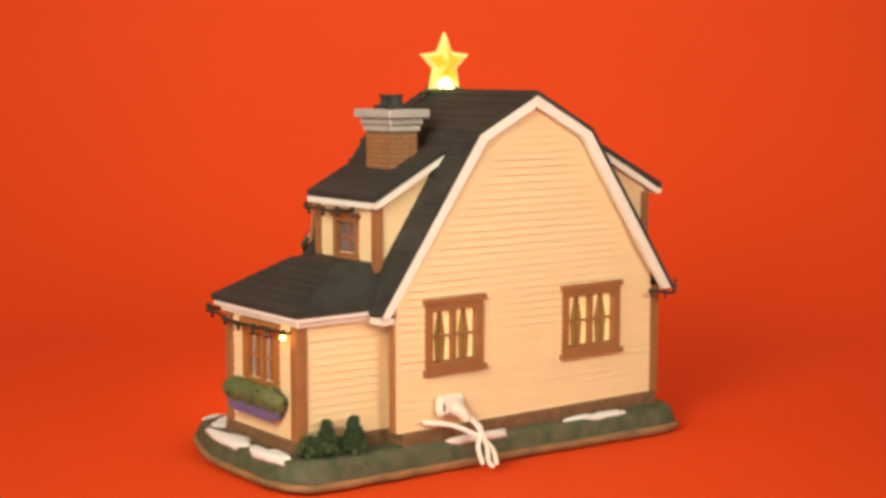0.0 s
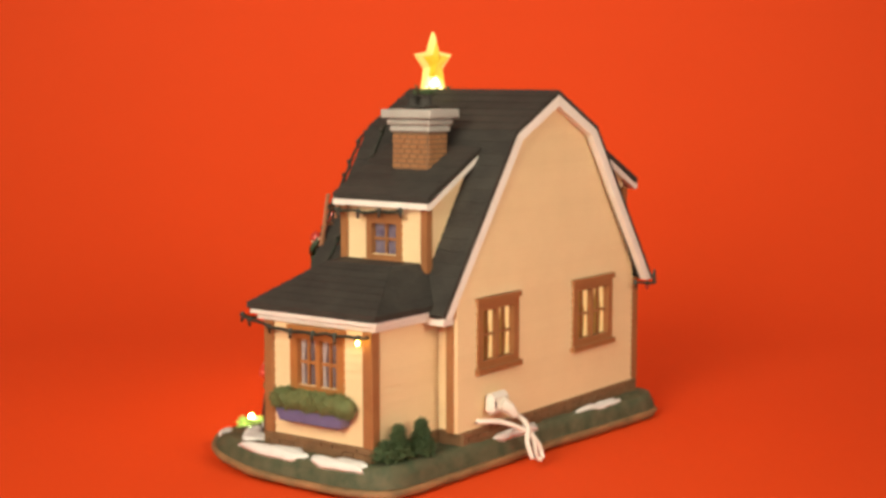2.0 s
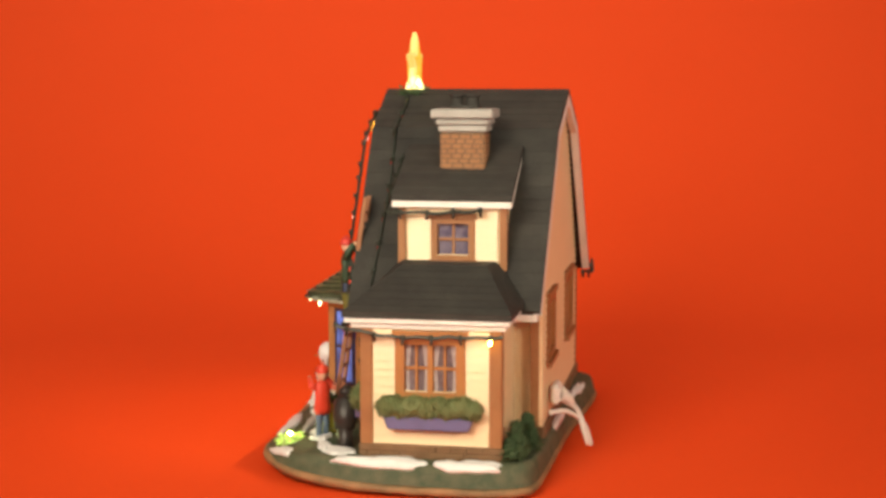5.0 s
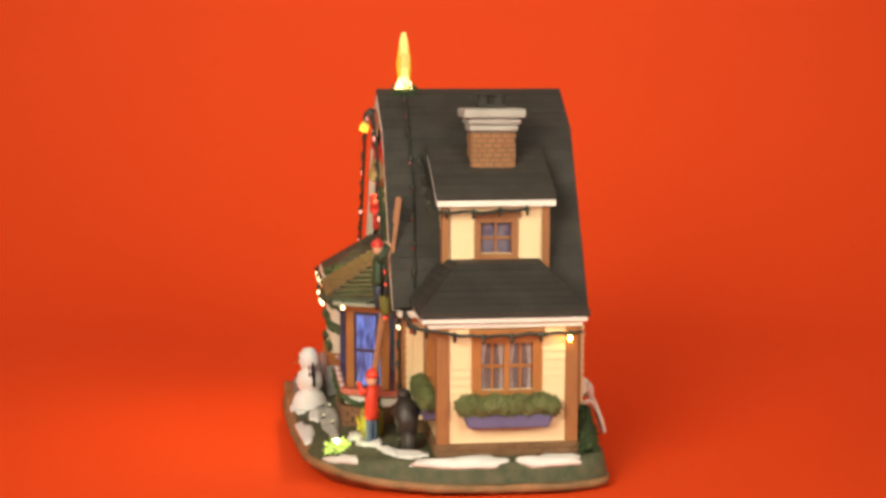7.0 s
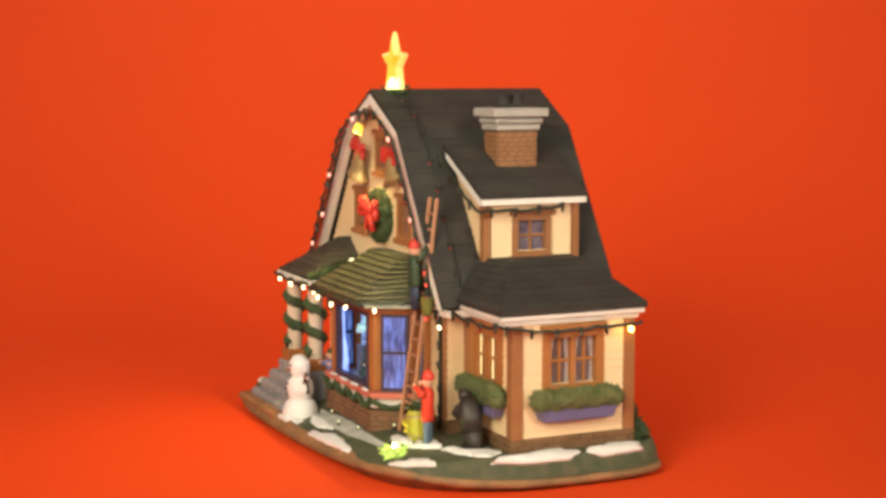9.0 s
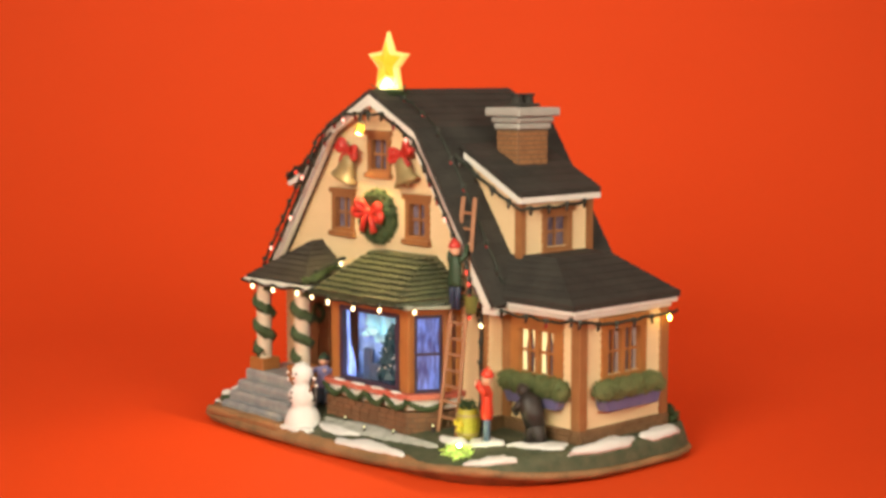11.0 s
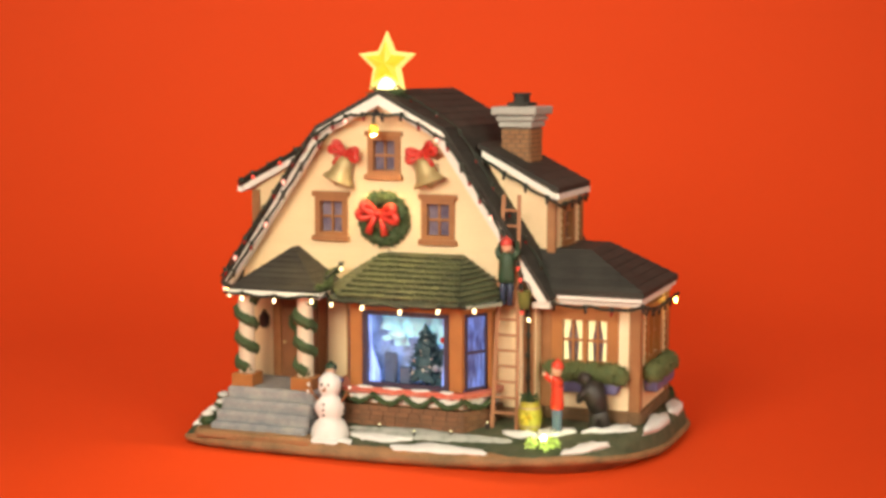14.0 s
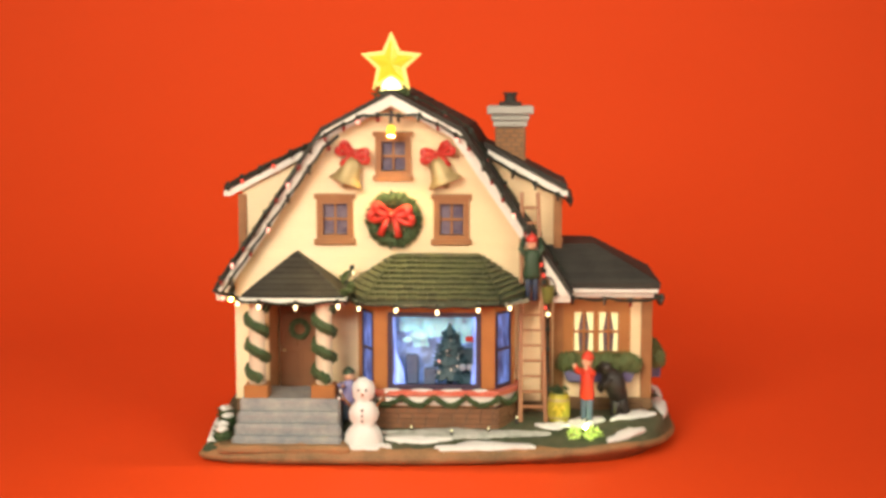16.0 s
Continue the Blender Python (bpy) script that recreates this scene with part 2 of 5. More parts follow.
def dormer(side, y0, y1, wall_u, eave_u, window):
    """A shed dormer on one slope; lengths out from the ridge."""
    c = -1.6
    X = lambda u: c + side * u
    # roof: from under the knee out to the eave
    root_u, root_z, eave_z = 4.45, 15.05, 12.85
    bm = bmesh.new()
    slab(bm, [(X(root_u), y0 - 0.45, root_z), (X(eave_u), y0 - 0.45, eave_z), (X(eave_u), y1 + 0.45, eave_z), (X(root_u), y1 + 0.45, root_z)], (0, 0, -0.26))
    roof = part("dormer_roof", bm, ROOF, house, "charcoal shed dormer roof")
    rows = 7
    for k in range(rows):
        f, g = k / rows, (k + 1) / rows
        bm = bmesh.new()
        u0, u1 = root_u + (eave_u - root_u) * f, root_u + (eave_u - root_u) * g
        z0, z1 = root_z + (eave_z - root_z) * f, root_z + (eave_z - root_z) * g
        vs = [bm.verts.new((X(u), y, z + h)) for y in (y0 - 0.43, y1 + 0.43) for u, z, h in ((u0, z0, 0.005), (u1, z1, 0.005), (u1, z1, 0.04), (u0, z0, 0.012))]
        for q in ((0, 1, 2, 3), (4, 5, 6, 7), (0, 1, 5, 4), (1, 2, 6, 5), (2, 3, 7, 6), (3, 0, 4, 7)):
            bm.faces.new([vs[j] for j in q])
        part("shingle_course", bm, ROOF, roof)
    # white fascia along the eave and the two rakes
    bm = bmesh.new()
    xs = sorted((X(eave_u - 0.22), X(eave_u + 0.03)))
    box(bm, xs[0], xs[1], y0 - 0.42, y1 + 0.42, eave_z - 0.55, eave_z - 0.27)
    part("fascia", bm, TRIM, house)
    for yy in (y0 - 0.42, y1 + 0.20):
        bm = bmesh.new()
        slab(bm, [(X(root_u + 0.2), yy, root_z - 0.36), (X(eave_u - 0.24), yy, eave_z - 0.24), (X(eave_u - 0.24), yy + 0.22, eave_z - 0.24), (X(root_u + 0.2), yy + 0.22, root_z - 0.36)], (0, 0, -0.34))
        part("rake_board", bm, TRIM, house)
    # cheeks
    for yy, s in ((y0, -1), (y1, 1)):
        def span(z):
            inner = 3.55 + (9.15 - 3.55) * (15.85 - z) / (15.85 - 7.55) - 0.4
            top = wall_u if z < eave_z - 0.1 else wall_u - (z - eave_z + 0.1) / (root_z - eave_z) * (eave_u - root_u)
            a, b = X(min(inner, top - 0.02)), X(top)
            return (min(a, b), max(a, b))
        clap_wall("dormer_cheek", facing("y", yy, s), 9.3, 14.3, span, [], 0.25, 0.06)
    clap_wall("dormer_wall", facing("x", X(wall_u), side), 9.3, 12.6, lambda z: (y0 + 0.27, y1 - 0.27), [window] if window else [])
    for yy in (y0, y1):
        bm = bmesh.new()
        xs = sorted((X(wall_u - 0.25), X(wall_u + 0.18)))
        s = 0.18
        box(bm, xs[0], xs[1], yy - (s if yy == y0 else 0.16), yy + (0.16 if yy == y0 else s), 9.3, 12.4)
        part("corner_board", bm, BROWN, house)


dormer(1, 0.0, 4.85, 8.3, 8.75, (1.6, 3.3, 9.9, 11.6))
dormer(-1, -0.8, 6.0, 8.0, 8.85, None)

# annex on the right
AX0, AX1, AY0, AY1 = 6.35, 11.35, -0.8, 5.3
clap_wall("annex_side_wall", facing("x", AX1, 1), 1.9, 7.6, lambda z: (AY0 + 0.27, AY1 - 0.27), [(0.85, 3.6, 4.2, 6.65)])
clap_wall("annex_front_wall", facing("y", AY0, -1), 1.9, 7.6, lambda z: (AX0 + 0.1, AX1), [(7.3, 10.05, 4.1, 6.6)])
clap_wall("annex_rear_wall", facing("y", AY1, 1), 1.9, 7.6, lambda z: (AX0 + 0.1, AX1), [])
for x, y in ((AX1, AY0), (AX1, AY1)):
    s = -1 if y == AY0 else 1
    bm = bmesh.new()
    ys = sorted((y + s * 0.19, y - s * 0.38))
    box(bm, x - 0.38, x + 0.19, ys[0], ys[1], 1.9, 7.5, 0.03)
    part("corner_board", bm, BROWN, house, "brown painted corner board")
for x, y in ((6.7, AY0), (6.7, 6.4), (-9.75, REAR - 0.1), (6.1, FRONT)):
    part("corner_board", boxed(x - 0.28, x + 0.28, y - 0.22, y + 0.2, 1.9, 7.5, 0.03), BROWN, house, "brown painted corner board")


def annex_roof():
    x1, y0, y1 = 11.85, -1.75, 5.95
    lo = [(6.2, y0, 7.95), (x1, y0, 7.95), (x1, y1, 7.95), (6.2, y1, 7.95)]
    hi = [(5.6, -0.2, 9.75), (8.6, 0.4, 9.75), (8.6, 4.3, 9.75), (5.6, 4.6, 9.75)]
    bm = bmesh.new()
    a, b = [bm.verts.new(p) for p in lo], [bm.verts.new(p) for p in hi]
    c = [bm.verts.new((p[0], p[1], 7.7)) for p in lo]
    for i in range(4):
        bm.faces.new((a[i], a[(i + 1) % 4], b[(i + 1) % 4], b[i]))
        bm.faces.new((c[i], c[(i + 1) % 4], a[(i + 1) % 4], a[i]))
    bm.faces.new(b)
    bm.faces.new(c[::-1])
    roof = part("annex_roof", bm, ROOF, house, "charcoal hipped annex roof")
    rows = 7
    for i in range(3):
        for k in range(rows):
            f, g = k / rows, (k + 1) / rows
            L = lambda i_, t: Vector(lo[i_ % 4]).lerp(Vector(hi[i_ % 4]), t)
            q = [L(i, f), L(i + 1, f), L(i + 1, g), L(i, g)]
            n = (q[1] - q[0]).cross(q[2] - q[1]).normalized()
            bm = bmesh.new()
            vs = [bm.verts.new(p + n * h) for h4 in ((0.005,) * 4, (0.04, 0.04, 0.012, 0.012)) for p, h in zip(q, h4)]
            for w in ((0, 1, 2, 3), (4, 5, 6, 7), (0, 1, 5, 4), (1, 2, 6, 5), (2, 3, 7, 6), (3, 0, 4, 7)):
                bm.faces.new([vs[j] for j in w])
            part("shingle_course", bm, ROOF, roof)
    part("fascia", boxed(6.4, x1 - 0.08, y0 + 0.08, y1 - 0.08, 7.45, 7.69, 0.04), TRIM, house)
    part("cornice", boxed(6.4, x1 - 0.28, y0 + 0.35, y1 - 0.28, 7.2, 7.45, 0.04), TRIM, house)


annex_roof()


def chimney():
    bm = boxed(3.45, 4.95, 1.55, 3.65, 13.0, 15.8)
    ch = part("chimney", bm, MORTAR, house, "tan brick chimney with grey stepped cap")
    for x0, x1, y0, y1, z0, z1, r in ((3.3, 5.1, 1.42, 3.8, 15.78, 16.06, 0.06), (3.18, 5.22, 1.3, 3.92, 16.08, 16.4, 0.1), (2.98, 5.42, 1.1, 4.12, 16.42, 16.86, 0.07)):
        part("cap", boxed(x0, x1, y0, y1, z0, z1, r), STONE, ch, "grey stone cap")
    part("flue_base", boxed(3.6, 4.8, 1.9, 3.3, 16.9, 17.06, 0.05), ROOF, ch)
    for y in (2.2, 2.95):
        part("chimney_pot", lathe(bmesh.new(), [(0.34, 0), (0.3, 0.35), (0.38, 0.4), (0.38, 0.5), (0.24, 0.5), (0.24, 0.2)], (4.2, y, 17.05), 12), ROOF, ch, "dark chimney pot")
    return ch


chimney_ob = chimney()


def masonry(parent, name, material, faces, rows, w, h, z0, out, jit=0.02):
    """Rows of separate blocks with recessed joints on upright faces: (x0, y0, x1, y1)."""
    for x0, y0, x1, y1 in faces:
        d = Vector((x1 - x0, y1 - y0, 0))
        L = d.length
        d.normalize()
        n = Vector((d.y, -d.x, 0))
        for r in range(rows):
            u = -(w / 2 if r % 2 else 0.0)
            while u < L - 0.03:
                a, b = max(u, 0.0) + 0.025, min(u + w * random.uniform(0.85, 1.15), L) - 0.025
                u = b + 0.025
                if b - a < 0.08:
                    continue
                za, zb = z0 + r * h + 0.02, z0 + (r + 1) * h - 0.02
                o = out + random.uniform(-jit, jit)
                p = [Vector((x0, y0, 0)) + d * t + Vector((0, 0, z)) for t, z in ((a, za), (b, za), (b, zb), (a, zb))]
                q = [v + n * o + (sum(p, Vector()) / 4 - v).normalized() * 0.02 for v in p]
                bm = bmesh.new()
                vs = [bm.verts.new(v - n * 0.02) for v in p] + [bm.verts.new(v) for v in q]
                for f in ((0, 1, 2, 3), (4, 5, 6, 7), (0, 1, 5, 4), (1, 2, 6, 5), (2, 3, 7, 6), (3, 0, 4, 7)):
                    bm.faces.new([vs[k] for k in f])
                part(name, bm, material, parent)


masonry(chimney_ob, "brick", BRICK, ((3.45, 1.55, 4.95, 1.55), (4.95, 1.55, 4.95, 3.65), (4.95, 3.65, 3.45, 3.65), (3.45, 3.65, 3.45, 1.55)), 9, 0.5, 0.235, 13.55, 0.05)

# base casting
OUT = [(-10.9, -5.6), (-10.5, -6.9), (-7.5, -7.45), (-3, -7.45), (1.5, -7.25), (4.5, -7.0), (7.3, -6.75), (9.7, -6.0), (11.5, -4.4), (12.4, -2.2), (12.8, -0.2), (12.85, 2.2), (12.75, 5.2), (11.7, 6.9), (8.5, 7.2), (5, 7.3), (0, 7.45), (-5, 7.8), (-9.8, 8.0), (-11, 6.9), (-11.2, 3), (-10.9, -2)]


def outline(n=120):
    m, out = len(OUT), []
    for k in range(n):
        f = k / n * m
        i, t = int(f), f - int(f)
        p = [Vector(OUT[(i + j) % m]) for j in (-1, 0, 1, 2)]
        out.append(0.5 * (2 * p[1] + (p[2] - p[0]) * t + (2 * p[0] - 5 * p[1] + 4 * p[2] - p[3]) * t * t + (3 * p[1] - p[0] - 3 * p[2] + p[3]) * t ** 3))
    return out


def ground_z(x, y):
    """Height of the turf: highest against the walls."""
    d = max(-9.8 - x, x - 11.7, -3.2 - y, y - 6.6, 0)
    return 1.3 - 0.75 * min(1.0, max(0.0, d / 3.6)) ** 1.2 + 0.06 * noise.noise((x * 0.9, y * 0.9, 0))


EDGE = outline(220)
MIDDLE = Vector((1.0, 0.4))


def edge_share(x, y):
    """How far out a place lies, from 0 in the middle to 1 at the rim."""
    d = Vector((x, y)) - MIDDLE
    reach = 99.0
    for p, q in zip(EDGE, EDGE[1:] + EDGE[:1]):
        p, q = p - MIDDLE, q - MIDDLE
        den = d.x * (q.y - p.y) - d.y * (q.x - p.x)
        if abs(den) > 1e-9:
            k = (p.x * (q.y - p.y) - p.y * (q.x - p.x)) / den
            u = (p.x * d.y - p.y * d.x) / den
            if k > 0 and -1e-6 <= u <= 1.000001:
                reach = min(reach, k)
    return 1 / reach


def rise(x, y):
    """The casting's rim curls up off the table at its front corner."""
    return 0.38 * math.exp(-((x - 9.6) ** 2 + (y + 6.0) ** 2) / 18)


def turf_z(x, y):
    """The turf rolls down to the rim."""
    f = max(0.0, min(1.0, (0.992 - edge_share(x, y)) / 0.032))
    lump = 0.07 * noise.noise((x * 2.1, y * 2.1, 4.0)) + 0.05 * noise.noise((x * 4.7, y * 4.7, 9.0))
    low = 0.24 + rise(x, y)
    return low + (max(low + 0.16, ground_z(x, y) + lump) - low) * math.sin(f * math.pi / 2)


def base():
    edge, c = EDGE, MIDDLE
    bm = bmesh.new()
    rings = []
    for s, z in ((0.93, -0.25), (0.965, -0.18), (0.995, -0.06), (1.004, 0.12), (0.997, 0.27), (0.98, 0.32)):
        rings.append([bm.verts.new((c + (p - c) * s).to_3d() + Vector((0, 0, z + (rise(p.x, p.y) if z > -0.2 else 0.0) + 0.07 * noise.noise((p.x * 1.3, p.y * 1.3, 3 * z)) * (z > -0.2)))) for p in edge])
    for a, b in zip(rings, rings[1:]):
        for k in range(len(edge)):
            bm.faces.new((a[k], a[(k + 1) % len(edge)], b[(k + 1) % len(edge)], b[k]))
    bm.faces.new(rings[0][::-1])
    bm.faces.new(rings[-1])
    part("base_rim", bm, EARTH, house, "tan clay rim of the base", True)
    bm = bmesh.new()
    rings = []
    for s in (0.99, 0.98, 0.965, 0.945, 0.925, 0.905, 0.88, 0.85, 0.82, 0.78, 0.74, 0.7, 0.65, 0.55, 0.3):
        ring = []
        for p in edge:
            q = c + (p - c) * s
            ring.append(bm.verts.new((q.x, q.y, turf_z(q.x, q.y))))
        rings.append(ring)
    for a, b in zip(rings, rings[1:]):
        for k in range(len(edge)):
            bm.faces.new((a[k], a[(k + 1) % len(edge)], b[(k + 1) % len(edge)], b[k]))
    bm.faces.new(rings[-1])
    part("turf", bm, GRASS, house, "green and brown painted turf", True)


base()
found_main = part("foundation", boxed(-9.85, 6.6, FRONT - 0.1, REAR + 0.15, 0.6, 1.92, 0.05), FOUND, house, "brown stone foundation")
found_annex = part("foundation", boxed(6.6, AX1 + 0.2, AY0 - 0.2, AY1 + 0.2, 0.6, 1.92, 0.05), FOUND, house, "brown stone foundation")

masonry(found_main, "stone", FOUND, ((6.6, REAR + 0.15, -9.85, REAR + 0.15),), 3, 0.75, 0.26, 1.12, 0.06)
masonry(found_annex, "stone", FOUND, ((6.6, AY0 - 0.2, AX1 + 0.2, AY0 - 0.2), (AX1 + 0.2, AY0 - 0.2, AX1 + 0.2, AY1 + 0.2), (AX1 + 0.2, AY1 + 0.2, 6.6, AY1 + 0.2)), 3, 0.75, 0.26, 1.12, 0.06)

WOOD = mat("orange_brown_wood_paint", (0.42, 0.17, 0.045), (0.30, 0.11, 0.03), 0.5, 700, 90, 0.7, 0.25)
IVORY = mat("ivory_column_paint", (0.70, 0.60, 0.46), (0.55, 0.44, 0.31), 0.5, 700, 120, 0.6, 0.2)
DOOR = mat("dark_brown_door_paint", (0.20, 0.075, 0.025), (0.13, 0.05, 0.018), 0.5, 700, 90, 0.7, 0.3)
RIBBON = mat("red_ribbon_paint", (0.60, 0.04, 0.025), (0.40, 0.025, 0.018), 0.4, 800, 140, 0.7, 0.3, coat=0.2)
SILL = mat("faded_red_sill_paint", (0.52, 0.09, 0.055), (0.60, 0.22, 0.15), 0.5, 700, 260, 0.9, 0.3)
NAVY = mat("navy_trouser_paint", (0.02, 0.03, 0.07), (0.04, 0.06, 0.11), 0.5, 800, 120, 0.7, 0.3)
GOLD = mat("antique_gold_paint", (0.44, 0.33, 0.15), (0.26, 0.19, 0.08), 0.4, 800, 120, 0.7, 0.3, metal=0.25)
WIRE = mat("dark_green_wire", (0.018, 0.024, 0.014), None, 0.5, 900, 120, 0.5, 0.2)
CORD = mat("white_plastic_cord", (0.80, 0.75, 0.68), (0.66, 0.60, 0.52), 0.4, 600, 120, 0.5, 0.1)
SKIN = mat("pale_figurine_paint", (0.72, 0.42, 0.28), None, 0.5, 800, 120, 0.5, 0.2)
COAT = mat("red_coat_paint", (0.74, 0.06, 0.025), (0.55, 0.04, 0.02), 0.45, 800, 120, 0.7, 0.3)
JEAN = mat("slate_blue_trouser_paint", (0.12, 0.18, 0.26), (0.07, 0.10, 0.16), 0.5, 800, 120, 0.7, 0.3)
JACKET = mat("dark_green_jacket_paint", (0.022, 0.06, 0.03), (0.04, 0.05, 0.025), 0.5, 800, 120, 0.7, 0.3)
VIOLET = mat("violet_blue_coat_paint", (0.16, 0.17, 0.42), (0.34, 0.30, 0.46), 0.45, 800, 160, 0.9, 0.3)
DARK = mat("black_brown_paint", (0.022, 0.018, 0.016), (0.05, 0.035, 0.028), 0.45, 800, 120, 0.7, 0.4)
MUSTARD = mat("mustard_barrel_paint", (0.56, 0.48, 0.04), (0.22, 0.20, 0.03), 0.5, 800, 120, 0.8, 0.4)
BRIGHT_GOLD = mat("bright_gold_ribbon_paint", (0.75, 0.60, 0.06), (0.55, 0.42, 0.04), 0.35, 800, 140, 0.7, 0.2)
OLIVE = mat("olive_yellow_stand_in_paint", (0.18, 0.18, 0.035), (0.07, 0.075, 0.02), 0.5, 800, 160, 0.9, 0.4)
LADDER = mat("red_brown_ladder_paint", (0.42, 0.20, 0.10), (0.28, 0.12, 0.06), 0.5, 800, 120, 0.7, 0.3)
# Amber panes and curtains glow themselves, in place of light inside the house.
PANE_WARM = mat("glowing_amber_pane", (0.22, 0.11, 0.035), (0.06, 0.03, 0.015), 0.2, 300, 160, 1.0, 0.05, glow=(1.0, 0.55, 0.12), power=0.2)
CURTAIN_PALE = mat("glowing_pale_yellow_curtain", (0.80, 0.76, 0.45), (0.62, 0.52, 0.26), 0.6, 400, 200, 0.7, 0.1, glow=(1.0, 0.92, 0.45), power=0.55)
CURTAIN_WARM = mat("glowing_warm_curtain", (0.82, 0.68, 0.40), (0.60, 0.36, 0.14), 0.6, 400, 220, 0.9, 0.1, glow=(1.0, 0.68, 0.24), power=0.40)
PANE_GREY = mat("grey_violet_window_pane", (0.10, 0.085, 0.14), (0.24, 0.20, 0.25), 0.12, 300, 220, 1.0, 0.05)
# Faint glow put in for room light behind the cloth.
CURTAIN = mat("glowing_cream_curtain", (0.85, 0.78, 0.60), (0.66, 0.52, 0.34), 0.7, 500, 200, 0.6, 0.2, glow=(1.0, 0.82, 0.5), power=0.25)
# Streaky glow paints the bright room onto the opaque side panes.
PANE_BLUE = mat("glowing_blue_pane", (0.035, 0.05, 0.22), (0.10, 0.12, 0.32), 0.15, 300, 130, 1.0, 0.05, glow=(0.20, 0.34, 0.92), power=0.3)


def streak(m, stretch, low, high):
    """Uneven brightness of a lit sheet: stretched noise drives its glow."""
    nt = m.node_tree
    tc = nt.nodes.new("ShaderNodeTexCoord")
    mp = nt.nodes.new("ShaderNodeMapping")
    mp.inputs["Scale"].default_value = stretch
    nz = nt.nodes.new("ShaderNodeTexNoise")
    nz.inputs["Scale"].default_value, nz.inputs["Detail"].default_value = 1.0, 3
    rg = nt.nodes.new("ShaderNodeMapRange")
    rg.inputs["From Min"].default_value, rg.inputs["From Max"].default_value = 0.38, 0.68
    rg.inputs["To Min"].default_value, rg.inputs["To Max"].default_value = low, high
    nt.links.new(tc.outputs["Object"], mp.inputs["Vector"])
    nt.links.new(mp.outputs["Vector"], nz.inputs["Vector"])
    nt.links.new(nz.outputs["Fac"], rg.inputs["Value"])
    nt.links.new(rg.outputs["Result"], nt.nodes["Principled BSDF"].inputs["Emission Strength"])


streak(PANE_BLUE, (420, 420, 90), 0.03, 0.75)
# The curtain's own glow stands in for a bright strip of room light.
GLOW_CURTAIN = mat("bright_blue_glowing_curtain", (0.10, 0.16, 0.45), (0.20, 0.26, 0.5), 0.4, 300, 130, 1.0, 0.05, glow=(0.26, 0.40, 1.0), power=0.6)
streak(GLOW_CURTAIN, (420, 420, 60), 0.2, 2.0)
# The violet of the room's light is mixed into the sash colour.
SASH = mat("violet_lit_brown_sash_paint", (0.055, 0.04, 0.075), (0.03, 0.025, 0.04), 0.45, 700, 120, 0.7, 0.2)
ROOM_DARK = mat("dark_blue_diorama_paint", (0.06, 0.09, 0.18), (0.14, 0.18, 0.28), 0.5, 500, 200, 0.9, 0.2)
# The room wall glows itself; there is no lamp in the bay.
BLUE_WALL = mat("blue_glowing_wall", (0.16, 0.22, 0.45), (0.30, 0.36, 0.45), 0.4, 300, 120, 1.0, 0.05, glow=(0.26, 0.42, 0.90), power=0.5)
streak(BLUE_WALL, (150, 150, 150), 0.15, 0.9)
# Cyan glow for the room's brightest area, put on pieces that are no lamps.
CYAN = mat("cyan_white_glow", (0.5, 0.8, 0.9), None, 0.3, 300, 120, 0.4, 0.05, glow=(0.24, 0.74, 0.95), power=1.2)
streak(CYAN, (260, 260, 190), 0.12, 0.85)
ROOM_GREY = mat("blue_grey_diorama_paint", (0.34, 0.40, 0.50), (0.18, 0.22, 0.30), 0.5, 500, 160, 0.9, 0.2)
LIT = mat("lit_warm_white_bulb", (0.9, 0.8, 0.6), None, 0.3, 300, 120, 0.3, 0.0, glow=(1.0, 0.80, 0.42), power=4.5)
LIT_LAMP = mat("lit_gable_lamp_bulb", (0.9, 0.8, 0.6), None, 0.3, 300, 120, 0.3, 0.0, glow=(1.0, 0.70, 0.25), power=17000.0)
LIT_GROUND = mat("lit_ground_bulb", (0.9, 0.8, 0.6), None, 0.3, 300, 120, 0.3, 0.0, glow=(0.85, 0.95, 0.45), power=0.9)
LIT_FLOOD = mat("lit_yellow_green_led", (0.8, 0.9, 0.5), None, 0.3, 300, 120, 0.3, 0.0, glow=(0.80, 1.0, 0.38), power=520.0)
LIT_PINK = mat("lit_pink_bulb", (0.9, 0.5, 0.45), None, 0.3, 300, 120, 0.3, 0.0, glow=(1.0, 0.40, 0.30), power=1.6)
LIT_RED = mat("lit_red_bulb", (0.8, 0.08, 0.08), None, 0.3, 300, 120, 0.3, 0.0, glow=(1.0, 0.10, 0.04), power=0.7)
LIT_AMBER = mat("lit_amber_bulb", (0.9, 0.6, 0.2), None, 0.3, 300, 120, 0.3, 0.0, glow=(1.0, 0.58, 0.08), power=48.0)
OFF_BULB = mat("unlit_dark_bulb", (0.05, 0.035, 0.025), None, 0.25, 600, 120, 0.6, 0.0)
MAROON_BULB = mat("unlit_maroon_bulb", (0.30, 0.035, 0.03), None, 0.25, 600, 120, 0.6, 0.0)
# For the added hood that dims the gable bulb towards the wall.
HOOD = mat("translucent_amber_hood", (0.12, 0.07, 0.025), (0.09, 0.05, 0.02), 0.4, 500, 120, 0.5, 0.1)
tr = HOOD.node_tree.nodes.new("ShaderNodeBsdfTranslucent")
tr.inputs["Color"].default_value = (0.8, 0.62, 0.28, 1)
mx = HOOD.node_tree.nodes.new("ShaderNodeMixShader")
mx.inputs[0].default_value = 0.34
HOOD.node_tree.links.new(HOOD.node_tree.nodes["Principled BSDF"].outputs[0], mx.inputs[1])
HOOD.node_tree.links.new(tr.outputs[0], mx.inputs[2])
